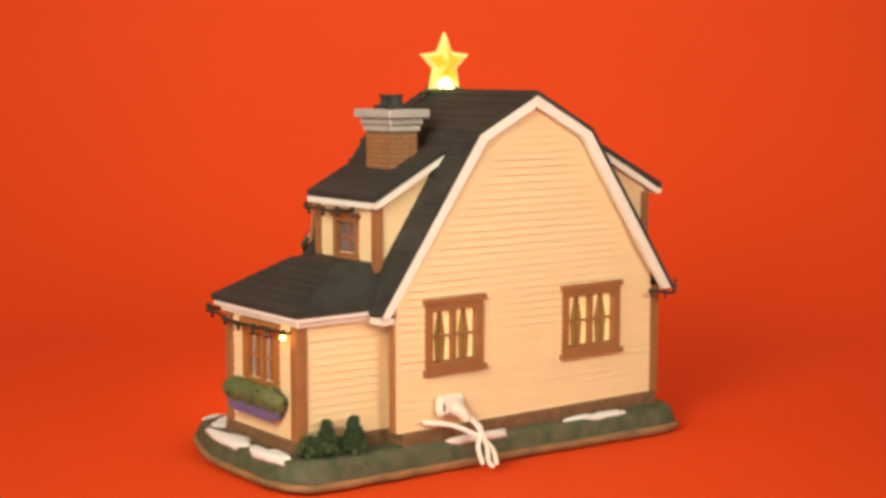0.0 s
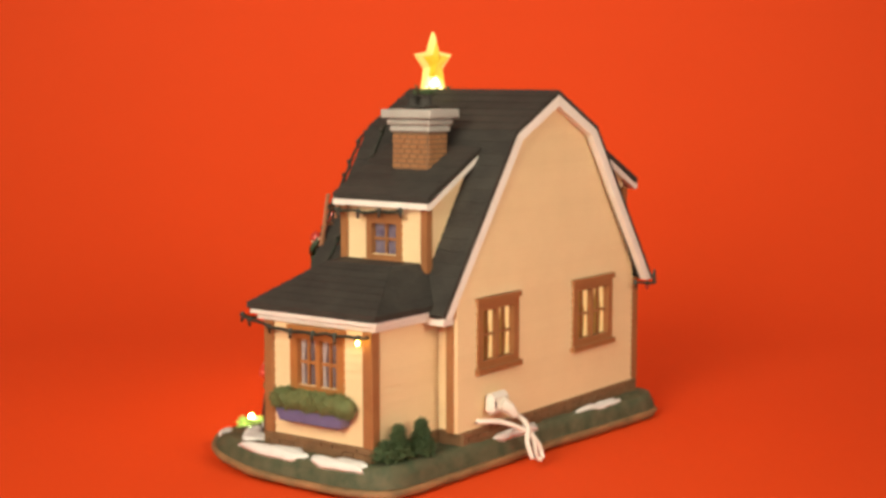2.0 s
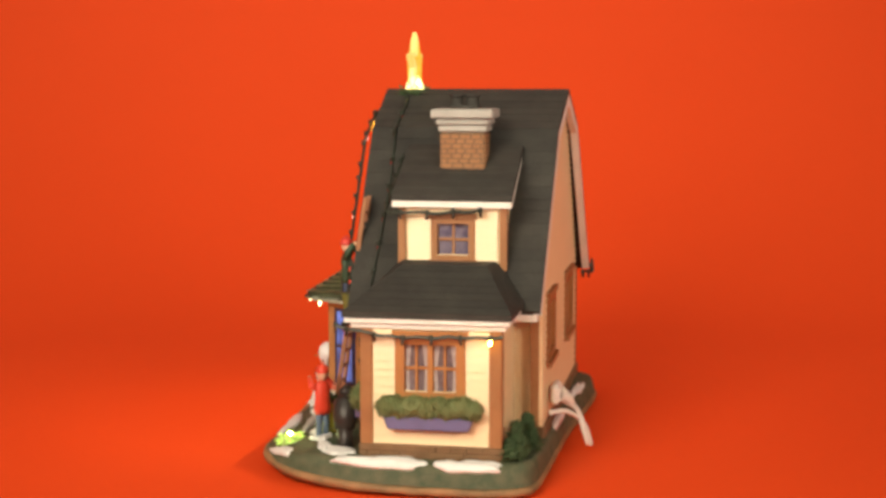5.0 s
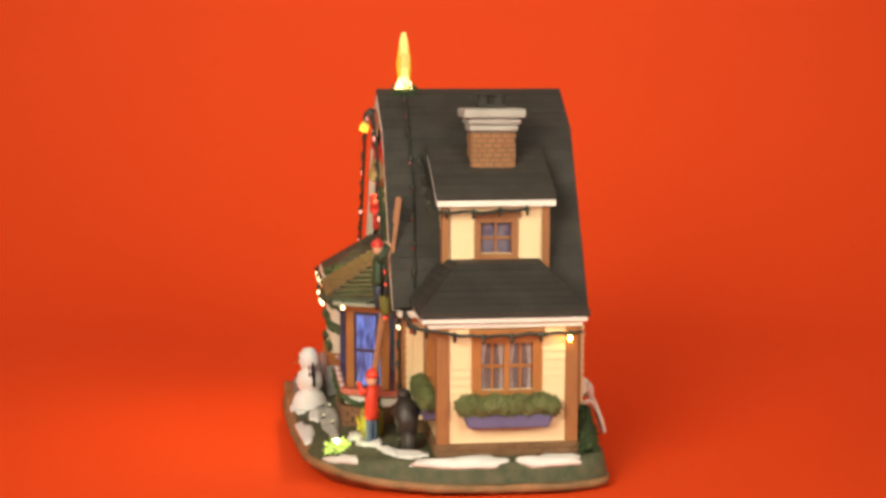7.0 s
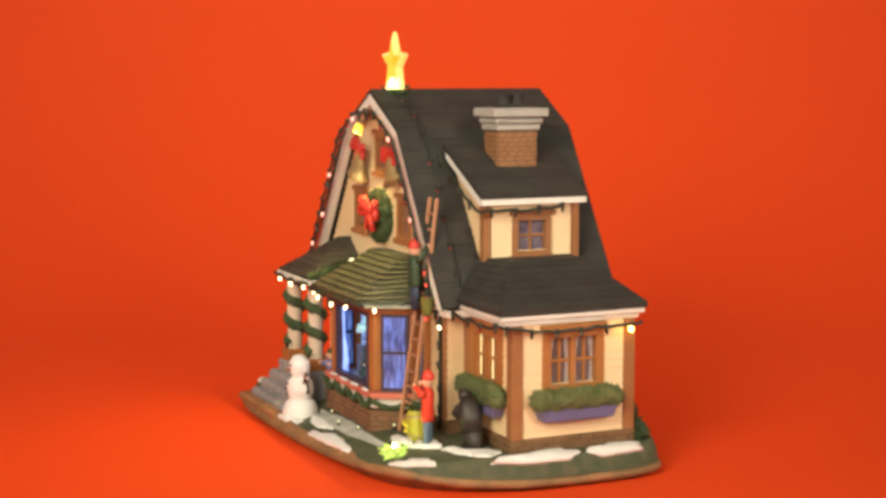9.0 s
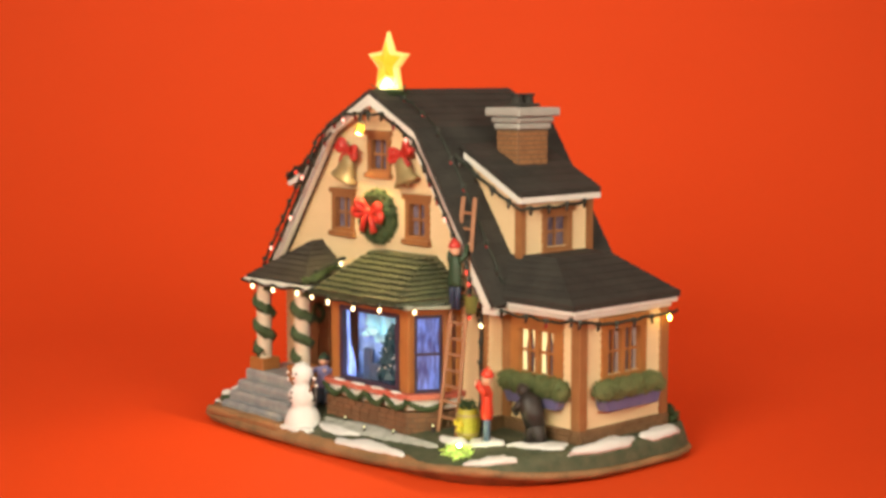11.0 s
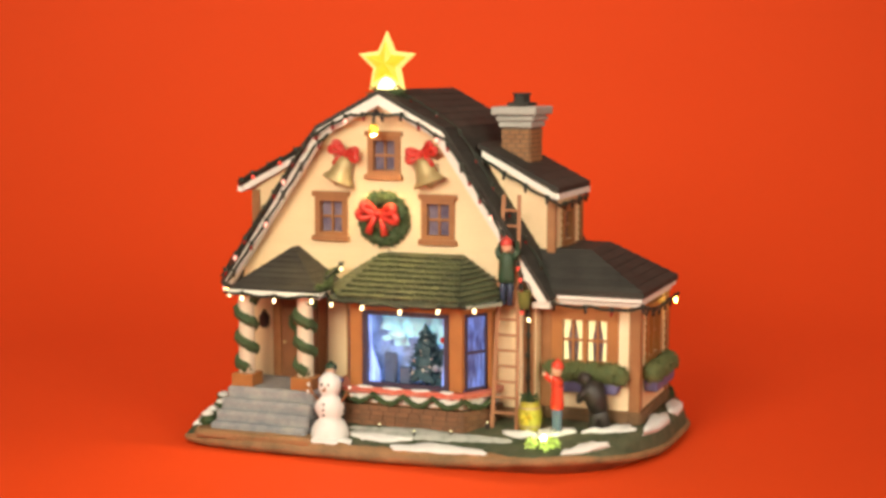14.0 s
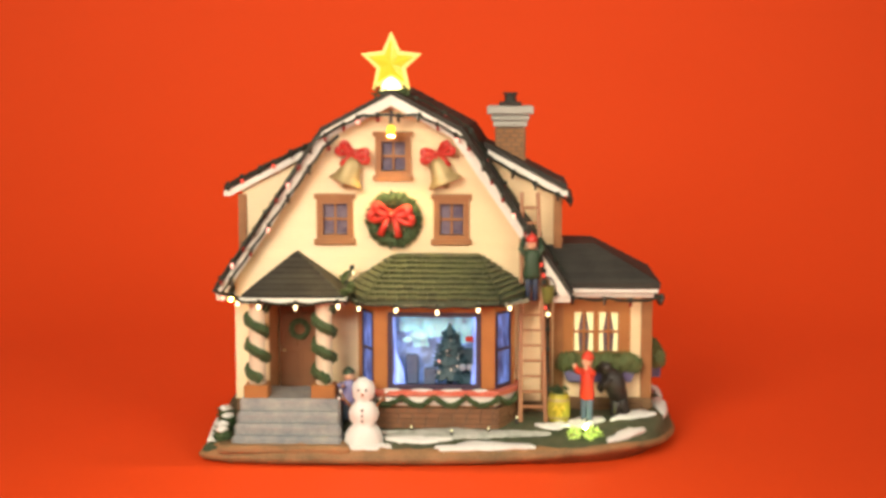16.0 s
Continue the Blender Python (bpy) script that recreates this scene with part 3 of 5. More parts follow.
HOOD.node_tree.links.new(mx.outputs[0], HOOD.node_tree.nodes["Material Output"].inputs["Surface"])
STAR = mat("pale_yellow_star_plastic", (0.86, 0.82, 0.34), (0.78, 0.70, 0.20), 0.25, 500, 200, 0.8, 0.1, glow=(1.0, 0.90, 0.30), power=0.62)
STAR_GOLD = mat("golden_star_plastic", (0.80, 0.66, 0.05), (0.66, 0.52, 0.03), 0.25, 500, 200, 0.8, 0.1, glow=(1.0, 0.74, 0.05), power=0.3)
STAR_LED = mat("star_led_lens", (0.95, 0.9, 0.6), None, 0.3, 500, 200, 0.3, 0.0, glow=(1.0, 0.86, 0.35), power=3.5)
for m, clear in ((STAR, 0.50), (STAR_GOLD, 0.42)):
    nt = m.node_tree
    see = nt.nodes.new("ShaderNodeBsdfTransparent")
    see.inputs["Color"].default_value = (1.0, 0.93, 0.75, 1)
    blend = nt.nodes.new("ShaderNodeMixShader")
    blend.inputs[0].default_value = clear
    nt.links.new(nt.nodes["Principled BSDF"].outputs[0], blend.inputs[1])
    nt.links.new(see.outputs[0], blend.inputs[2])
    nt.links.new(blend.outputs[0], nt.nodes["Material Output"].inputs["Surface"])
SPRUCE = mat("blue_green_spruce_paint", (0.015, 0.05, 0.07), (0.05, 0.12, 0.16), 0.5, 900, 200, 0.9, 0.6)
# Uneven glow on the blades stands in for the led's light on them.
GLOW_GREEN = mat("glowing_yellow_green_tuft", (0.42, 0.52, 0.12), (0.12, 0.22, 0.05), 0.5, 1200, 420, 1.0, 0.4, glow=(0.66, 0.90, 0.16), power=0.45)
streak(GLOW_GREEN, (500, 500, 500), 0.05, 1.2)


# ---- windows ----


def window(place, u0, u1, z0, z1, pane, sashes=2, cols=2, rows=2, curtains=True, paint=None, w=0.3, cloth=None, drape=0.30):
    """A cased window: outer sizes; header and sill proud; sashes with bars, panes and curtains behind."""
    paint = paint or BROWN
    bm = bmesh.new()
    for a, b, c, d in ((u0, u0 + w, z0, z1), (u1 - w, u1, z0, z1), (u0 + w, u1 - w, z0, z0 + w), (u0 + w, u1 - w, z1 - w, z1)):
        solid(place, a, b, c, d, -0.28, 0.17, bm)
    bmesh.ops.remove_doubles(bm, verts=bm.verts[:], dist=0.001)
    win = part("window", bm, paint, house, "brown painted cased window")
    part("header", solid(place, u0 - 0.12, u1 + 0.12, z1 - 0.06, z1 + 0.2, 0.01, 0.26), paint, win)
    part("sill", solid(place, u0 - 0.12, u1 + 0.12, z0 - 0.16, z0 + 0.1, 0.01, 0.32), paint, win)
    a, b, c, d = u0 + w, u1 - w, z0 + w, z1 - w
    sw = (b - a) / sashes
    if sashes > 1:
        for k in range(1, sashes):
            part("mullion", solid(place, a + sw * k - 0.12, a + sw * k + 0.12, c, d, -0.25, 0.1), paint, win)
    for s in range(sashes):
        l, r = a + sw * s + (0.12 if s else 0), a + sw * (s + 1) - (0.12 if s < sashes - 1 else 0)
        for i in range(cols):
            for j in range(rows):
                pl, pr = l + (r - l) * i / cols, l + (r - l) * (i + 1) / cols
                pb, pt = c + (d - c) * j / rows, c + (d - c) * (j + 1) / rows
                part("pane", solid(place, pl + 0.02, pr - 0.02, pb + 0.02, pt - 0.02, -0.22, -0.17), pane, win)
        for i in range(1, cols):
            m = l + (r - l) * i / cols
            part("glazing_bar", solid(place, m - 0.05, m + 0.05, c, d, -0.16, -0.02), paint, win)
        for j in range(1, rows):
            m = c + (d - c) * j / rows
            part("glazing_bar", solid(place, l, r, m - 0.06, m + 0.06, -0.155, -0.025), paint, win)
        if curtains:
            for side in (0, 1):
                bm = bmesh.new()
                cw = (r - l) * drape
                base_u = l + 0.03 if side == 0 else r - 0.03
                sg = 1 if side == 0 else -1
                prism(bm, [(base_u, c + 0.03), (base_u + sg * cw * 0.8, c + 0.03), (base_u + sg * cw * 0.6, (c + d) / 2), (base_u + sg * cw * 1.2, d - 0.03), (base_u, d - 0.03)],
                      lambda u, v, q: place(u, v, -0.165 + q), 0.03)
                part("curtain", bm, cloth or CURTAIN, win)
    return win


rear_place, front_place = facing("y", REAR, 1), facing("y", FRONT, -1)
window(rear_place, 1.85, 5.3, 4.62, 7.88, PANE_WARM, w=0.42, cloth=CURTAIN_WARM)
window(rear_place, -7.15, -3.25, 4.45, 7.82, PANE_WARM, w=0.42, cloth=CURTAIN_WARM)
window(front_place, -5.6, -3.75, 10.1, 12.3, PANE_GREY, 1, 2, 2, False)
window(front_place, 0.35, 2.15, 10.1, 12.3, PANE_GREY, 1, 2, 2, False)
window(front_place, -2.6, -0.8, 13.35, 15.45, PANE_GREY, 1, 2, 2, False)
window(facing("x", -1.6 + 8.3, 1), 1.4, 3.5, 9.7, 11.8, PANE_GREY, 1, 2, 2, False)
window(facing("x", AX1, 1), 0.62, 3.82, 3.9, 6.92, PANE_DUSK, 2, 2, 2, True, WOOD, 0.42, CURTAIN_GREY, 0.2)
window(facing("y", AY0, -1), 6.95, 10.4, 3.7, 6.95, PANE_DUSK, 2, 2, 2, True, WOOD, 0.58, CURTAIN_PALE)


# ---- planters under the annex windows ----


def leafy(bm, centres, r, n, size, spread=(1, 1, 1)):
    """Small leaf blades on a scatter of clumps."""
    for c in centres:
        for _ in range(n):
            d = Vector((random.gauss(0, 1), random.gauss(0, 1), random.gauss(0, 1))).normalized()
            p = Vector(c) + Vector((d.x * spread[0], d.y * spread[1], d.z * spread[2])) * r
            t = d.orthogonal().normalized()
            t.rotate(Matrix.Rotation(random.uniform(0, 6.28), 3, d))
            q = d.cross(t)
            s = size * random.uniform(0.7, 1.3)
            vs = [bm.verts.new(p + o) for o in (t * s * 0.5 - d * s * 0.4, -t * s * 0.5 - d * s * 0.4, d * s + q * s * 0.3)]
            vs.append(bm.verts.new(p - q * s * 0.35 - d * s * 0.2))
            bm.faces.new(vs[:3])
            bm.faces.new((vs[0], vs[3], vs[2]))
            bm.faces.new((vs[3], vs[1], vs[2]))
    return bm


def planter(place, u0, u1, z0, depth):
    bm = bmesh.new()
    prism(bm, [(u0 + 0.45, z0), (u1 - 0.45, z0), (u1 - 0.2, z0 + 0.6), (u0 + 0.2, z0 + 0.6)], lambda u, v, d: place(u, v, 0.08 + d), depth)
    bmesh.ops.bevel(bm, geom=bm.edges[:], offset=0.06, segments=1, affect="EDGES")
    box_ob = part("planter", bm, BOX, house, "violet blue window box with olive hedge")
    bm = bmesh.new()
    n = 12
    cs = []
    for k in range(n):
        u = u0 + 0.35 + (u1 - u0 - 0.7) * k / (n - 1)
        c = Vector(place(u, z0 + 0.98 + 0.07 * math.sin(k * 2.1), 0.08 + depth * 0.6))
        cs.append(c)
        ball(bm, c, 0.5, 2)
    rough(bm, 0.09, 5)
    leafy(bm, cs, 0.5, 110, 0.11)
    part("hedge", bm, HEDGE, box_ob, "olive green hedge")


planter(facing("x", AX1, 1), -0.05, 4.5, 2.72, 0.7)
planter(facing("y", AY0, -1), 6.75, 10.9, 2.8, 0.6)


# ---- bay window ----


def shingles(parent, lo_a, lo_b, hi_b, hi_a, rows, material, wide):
    """Separate overlapping shingles over a facet."""
    A, B, C, D = (Vector(p) for p in (lo_a, lo_b, hi_b, hi_a))
    n = (B - A).cross(D - A).normalized()
    n = -n if n.z < 0 else n
    for k in range(rows):
        f, g = k / rows, (k + 1.15) / rows
        g = min(g, 1.0)
        L = (B.lerp(C, f) - A.lerp(D, f)).length
        m = max(1, round(L / wide))
        off = 0.5 if k % 2 else 0.0
        cuts = [0.0] + [(j + off) / m for j in range(1 if not off else 0, m) if 0.02 < (j + off) / m < 0.98] + [1.0]
        for c0, c1 in zip(cuts, cuts[1:]):
            P = lambda c, h: A.lerp(D, h).lerp(B.lerp(C, h), c)
            e = 0.004
            drop = (A - D).normalized() * random.uniform(-0.02, 0.045)
            q = [P(c0 + e, f) + drop, P(c1 - e, f) + drop, P(c1 - e, g), P(c0 + e, g)]
            lift = random.uniform(0.14, 0.17)
            if (q[2] - q[3]).length < 0.02:
                q[2] = q[2] + (q[1] - q[0]).normalized() * 0.03
            bm = bmesh.new()
            vs = [bm.verts.new(p + n * h) for hs in ((0.0,) * 4, (lift, lift, 0.01, 0.01)) for p, h in zip(q, hs)]
            for w in ((0, 1, 2, 3), (4, 5, 6, 7), (0, 1, 5, 4), (1, 2, 6, 5), (2, 3, 7, 6), (3, 0, 4, 7)):
                bm.faces.new([vs[j] for j in w])
            part("shingle", bm, material, parent)


def courses(parent, lo_a, lo_b, hi_b, hi_a, rows, material, lift=0.07, name="shingle_course"):
    A, B, C, D = (Vector(p) for p in (lo_a, lo_b, hi_b, hi_a))
    for k in range(rows):
        f, g = k / rows, (k + 1) / rows
        q = [A.lerp(D, f), B.lerp(C, f), B.lerp(C, g), A.lerp(D, g)]
        n = (B - A).cross(D - A).normalized()
        if n.z < 0:
            n = -n
        if (q[2] - q[3]).length < 0.02:
            q[2] = q[2] + (q[1] - q[0]).normalized() * 0.02
        bm = bmesh.new()
        vs = [bm.verts.new(p + n * h) for hs in ((0.005,) * 4, (lift, lift, 0.012, 0.012)) for p, h in zip(q, hs)]
        for w in ((0, 1, 2, 3), (4, 5, 6, 7), (0, 1, 5, 4), (1, 2, 6, 5), (2, 3, 7, 6), (3, 0, 4, 7)):
            bm.faces.new([vs[j] for j in w])
        part(name, bm, material, parent)


PLAN = [(-3.4, -1.75), (-3.4, -2.75), (-2.4, -4.5), (3.4, -4.5), (4.45, -2.75), (4.45, -1.75)]


def grown(plan, g):
    c = Vector((0.65, -3.0))
    return [(p[0] + (g if p[0] > c.x else -g), p[1] - (g if p[1] < -2 else 0)) for p in plan]


def bay():
    def layer(name, plan, z0, z1, material, parent, label=""):
        bm = prism(bmesh.new(), plan, lambda u, v, d: (u, v, z0 + d), z1 - z0)
        return part(name, bm, material, parent, label)
    b = layer("bay_window", PLAN, 1.0, 2.75, WOOD, house, "bay window with blue lit room behind glass")
    layer("sill_board", grown(PLAN, 0.32), 2.72, 2.98, SILL, b, "faded red sill")
    layer("skirt_board", grown(PLAN, 0.12), 2.2, 2.7, TRIM, b)
    layer("plinth", grown(PLAN, 0.22), 0.8, 2.1, MORTAR, b)
    layer("header_board", grown(PLAN, 0.05), 6.85, 7.35, WOOD, b)
    layer("cornice", grown(PLAN, 0.3), 7.3, 7.52, TRIM, b)
    layer("eave_board", grown(PLAN, 0.72), 7.26, 7.42, EAVE, b)
    for x, y in ((-3.22, -2.68), (-2.16, -4.3), (3.16, -4.3), (4.27, -2.68), (-3.22, -1.98), (4.27, -1.98)):
        w = 0.36 if y < -4 else 0.2
        part("post", boxed(x - w, x + w, y - 0.22, y + 0.22, 2.98, 6.9, 0.05), WOOD, b)
    # dark sash round the large pane
    bm = bmesh.new()
    for x0, x1, z0, z1 in ((-1.8, -1.56, 2.98, 6.86), (2.56, 2.8, 2.98, 6.86), (-1.56, 2.56, 2.98, 3.22), (-1.56, 2.56, 6.62, 6.86)):
        box(bm, x0, x1, -4.55, -4.28, z0, z1)
    part("sash", bm, SASH, b, "dark brown sash with violet room light in its colour")
    # side panes; the room's light is painted on them as streaky glow
    for x0, y0, x1, y1 in ((-3.3, -2.72, -2.34, -4.38), (3.34, -4.38, 4.36, -2.72)):
        d = Vector((x1 - x0, y1 - y0, 0)).normalized()
        n = Vector((d.y, -d.x, 0)) * 0.05
        p, q = Vector((x0, y0, 0)) + d * 0.3, Vector((x1, y1, 0)) - d * 0.3
        for k in range(2):
            bm = bmesh.new()
            za, zb = 2.98 + 1.96 * k, 4.86 + 1.96 * k
            slab(bm, [p + Vector((0, 0, za)), q + Vector((0, 0, za)), q + Vector((0, 0, zb)), p + Vector((0, 0, zb))], n)
            part("pane", bm, PANE_BLUE, b, "glowing blue side pane")
        bm = bmesh.new()
        slab(bm, [p + n * 2 + Vector((0, 0, 4.84)), q + n * 2 + Vector((0, 0, 4.84)), q + n * 2 + Vector((0, 0, 4.98)), p + n * 2 + Vector((0, 0, 4.98))], n * -2.4)
        part("glazing_bar", bm, SASH, b)
        bm = bmesh.new()
        for u, v, za, zb in ((0.0, 0.1, 2.98, 6.86), (0.9, 1.0, 2.98, 6.86), (0.1, 0.9, 2.98, 3.16), (0.1, 0.9, 6.68, 6.86)):
            pu, pv = p.lerp(q, u) + n * 2, p.lerp(q, v) + n * 2
            slab(bm, [pu + Vector((0, 0, za)), pv + Vector((0, 0, za)), pv + Vector((0, 0, zb)), pu + Vector((0, 0, zb))], n * -2.2)
        part("sash", bm, SASH, b, "dark brown sash with violet room light in its colour")
    # the little room behind the large pane, lit by its own glowing surfaces
    part("room_back", boxed(-2.2, 3.2, -2.95, -2.8, 2.9, 6.9), BLUE_WALL, b, "self-glowing blue room wall")
    part("room_floor", boxed(-2.2, 3.2, -4.28, -2.95, 2.9, 3.05), ROOM_GREY, b)
    for x0, x1, z0, z1 in ((-1.3, -0.62, 5.7, 6.7), (-0.62, 0.1, 4.9, 6.72), (0.1, 0.95, 5.35, 6.74), (0.95, 1.7, 4.95, 6.7), (1.7, 2.35, 5.1, 6.72)):
        bm = boxed(x0, x1, -3.2, -3.1, z0, z1)
        bmesh.ops.subdivide_edges(bm, edges=bm.edges[:], cuts=3, use_grid_fill=True)
        rough(bm, 0.1, 2.5)
        part("lit_drape", bm, CYAN, b, "cyan white glow added for the room's bright upper part")
    tree = lathe(bmesh.new(), [(0.1, 0), (0.1, 0.3), (0.82, 0.35), (0.5, 1.0), (0.66, 1.05), (0.36, 1.8), (0.48, 1.85), (0.22, 2.5), (0.28, 2.55), (0.02, 3.1)], (1.25, -3.55, 3.05), 14)
    rough(tree, 0.14, 4)
    leafy(tree, [(1.25 + 0.72 * math.cos(a) * (1 - h), -3.55 + 0.45 * math.sin(a) * (1 - h), 3.5 + 2.4 * h) for h in (0.0, 0.2, 0.4, 0.6, 0.8) for a in (0, 0.9, 1.8, 2.7, 3.6, 4.5, 5.4)], 0.28, 16, 0.22)
    part("christmas_tree", tree, SPRUCE, b, "small dark blue-green decorated tree")
    for k in range(12):
        a, h = k * 2.4, k / 12
        part("bauble", ball(bmesh.new(), (1.25 + 0.8 * math.cos(a) * (1 - h), -3.72 - 0.5 * abs(math.sin(a)) * (1 - h), 3.55 + 2.2 * h), 0.08, 1), LIT_PINK if k % 4 == 0 else TRIM, b)
    bm = bmesh.new()
    for k in range(18):
        a, h = k * 2.39, (k % 9) / 9
        ball(bm, (1.25 + 0.8 * math.cos(a) * (1 - h), -3.66 - 0.5 * abs(math.sin(a)) * (1 - h), 3.6 + 2.3 * h), 0.1, 1, (1.5, 0.8, 0.5))
    part("tree_snow", bm, ROOM_GREY, b, "pale snow on the little tree")
    # settee, stand and chest in the room; the snow cap glows itself
    part("settee", boxed(1.6, 2.5, -3.9, -3.6, 3.05, 3.6, 0.1), SPRUCE, b, "dark settee")
    part("settee_back", boxed(1.55, 2.55, -3.5, -3.3, 3.05, 4.9, 0.1), SPRUCE, b, "dark settee back")
    for x in (1.85, 2.3):
        part("cushion", ball(bmesh.new(), (x, -3.85, 3.98), 0.22, 2, (1.0, 0.6, 0.9)), ROOM_GREY, b)
    bm = ball(bmesh.new(), (-0.3, -3.6, 5.55), 0.34, 2, (1.5, 0.7, 0.75))
    ball(bm, (-0.85, -3.55, 5.3), 0.22, 2, (1.4, 0.7, 0.6))
    rough(bm, 0.08, 3)
    part("snow_mound", bm, CYAN, b, "pale self-glowing snow cap", True)
    part("stand", rough(boxed(-1.0, -0.3, -3.7, -3.4, 3.05, 4.6, 0.08), 0.05, 3), ROOM_DARK, b, "dark blue stand")
    part("red_present", boxed(2.0, 2.45, -3.6, -3.35, 5.2, 5.5, 0.05), RIBBON, b, "small red ornament")
    part("chest", boxed(-0.05, 0.55, -3.95, -3.55, 3.05, 3.95, 0.06), ROOM_DARK, b, "dark blue chest")
    for sx in (-1, 1):
        bm = bmesh.new()
        x0 = -1.58 if sx < 0 else 2.58
        rows = [(0.62, 3.2), (0.52, 3.9), (0.34, 4.4), (0.16, 4.8), (0.1, 6.7)] if sx < 0 else [(0.28, 3.2), (0.2, 4.2), (0.14, 5.2), (0.2, 6.7)]
        poly = [(x0, 3.2)] + [(x0 - sx * w, z) for w, z in rows] + [(x0, 6.7)]
        prism(bm, poly, lambda u, v, d: (u, -4.2 + d + 0.04 * math.sin(u * 9), v), 0.08)
        part("curtain", bm, GLOW_CURTAIN, b, "bright blue self-glowing curtain")
    # snow lying on the sill
    for x, w in ((-1.6, 0.5), (-0.1, 0.55), (1.4, 0.55), (2.8, 0.4)):
        bm = ball(bmesh.new(), (x, -4.72, 2.99), 0.2, 2, (w / 0.2, 0.7, 0.42))
        rough(bm, 0.04, 3)
        part("sill_snow", bm, SNOW, b, "white snow on the sill", True)
    # swags of garland under the sill
    g = grown(PLAN, 0.3)
    for (xa, ya), (xb, yb), n in ((g[1], g[2], 1), (g[2], g[3], 4), (g[3], g[4], 1)):
        for k in range(n):
            p = [Vector((xa + (xb - xa) * (k + t / 8) / n, ya + (yb - ya) * (k + t / 8) / n, 2.66 - 0.42 * math.sin(math.pi * t / 8))) for t in range(9)]
            bm = tube(bmesh.new(), p, 0.13, 7)
            rough(bm, 0.04, 7)
            leafy(bm, p, 0.12, 24, 0.09)
            part("garland", bm, LEAF, b, "dark green garland swag")
    # roof
    lo = [(-4.15, -1.85, 7.75), (-4.15, -2.9, 7.75), (-2.75, -5.45, 7.55), (3.7, -5.45, 7.55), (5.1, -2.9, 7.75), (5.1, -1.85, 7.75)]
    hl, hr = (-1.5, -2.4, 9.5), (2.65, -2.4, 9.5)
    hi = [hl, hl, hl, hr, hr, hr]
    bm = bmesh.new()
    va = [bm.verts.new(p) for p in lo]
    vl, vr = bm.verts.new(hl), bm.verts.new(hr)
    vb = [bm.verts.new((p[0], p[1], p[2] - 0.2)) for p in lo]
    tl, tr = bm.verts.new((-1.5, -1.83, 9.5)), bm.verts.new((2.65, -1.83, 9.5))
    for f in ((va[0], va[1], vl), (va[1], va[2], vl), (va[2], va[3], vr, vl), (va[3], va[4], vr), (va[4], va[5], vr), (vl, vr, tr, tl), (va[0], vl, tl), (vr, va[5], tr)):
        bm.faces.new(f)
    for i in range(5):
        bm.faces.new((vb[i], vb[i + 1], va[i + 1], va[i]))
    bm.faces.new(vb[::-1])
    bm.faces.new((vb[0], va[0], tl, tr, va[5], vb[5]))
    r = part("bay_roof", bm, MOSSY, house, "green grey shingled bay roof")
    for i in range(5):
        shingles(r, lo[i], lo[i + 1], hi[i + 1], hi[i], 9, MOSSY, 0.5)
    return b


bay_ob = bay()
PLINTH = grown(PLAN, 0.22)
masonry(bay_ob, "brick", BAY_BRICK, [(*PLINTH[k], *PLINTH[k + 1]) for k in range(5)], 5, 0.62, 0.26, 0.8, 0.06)


# ---- porch ----


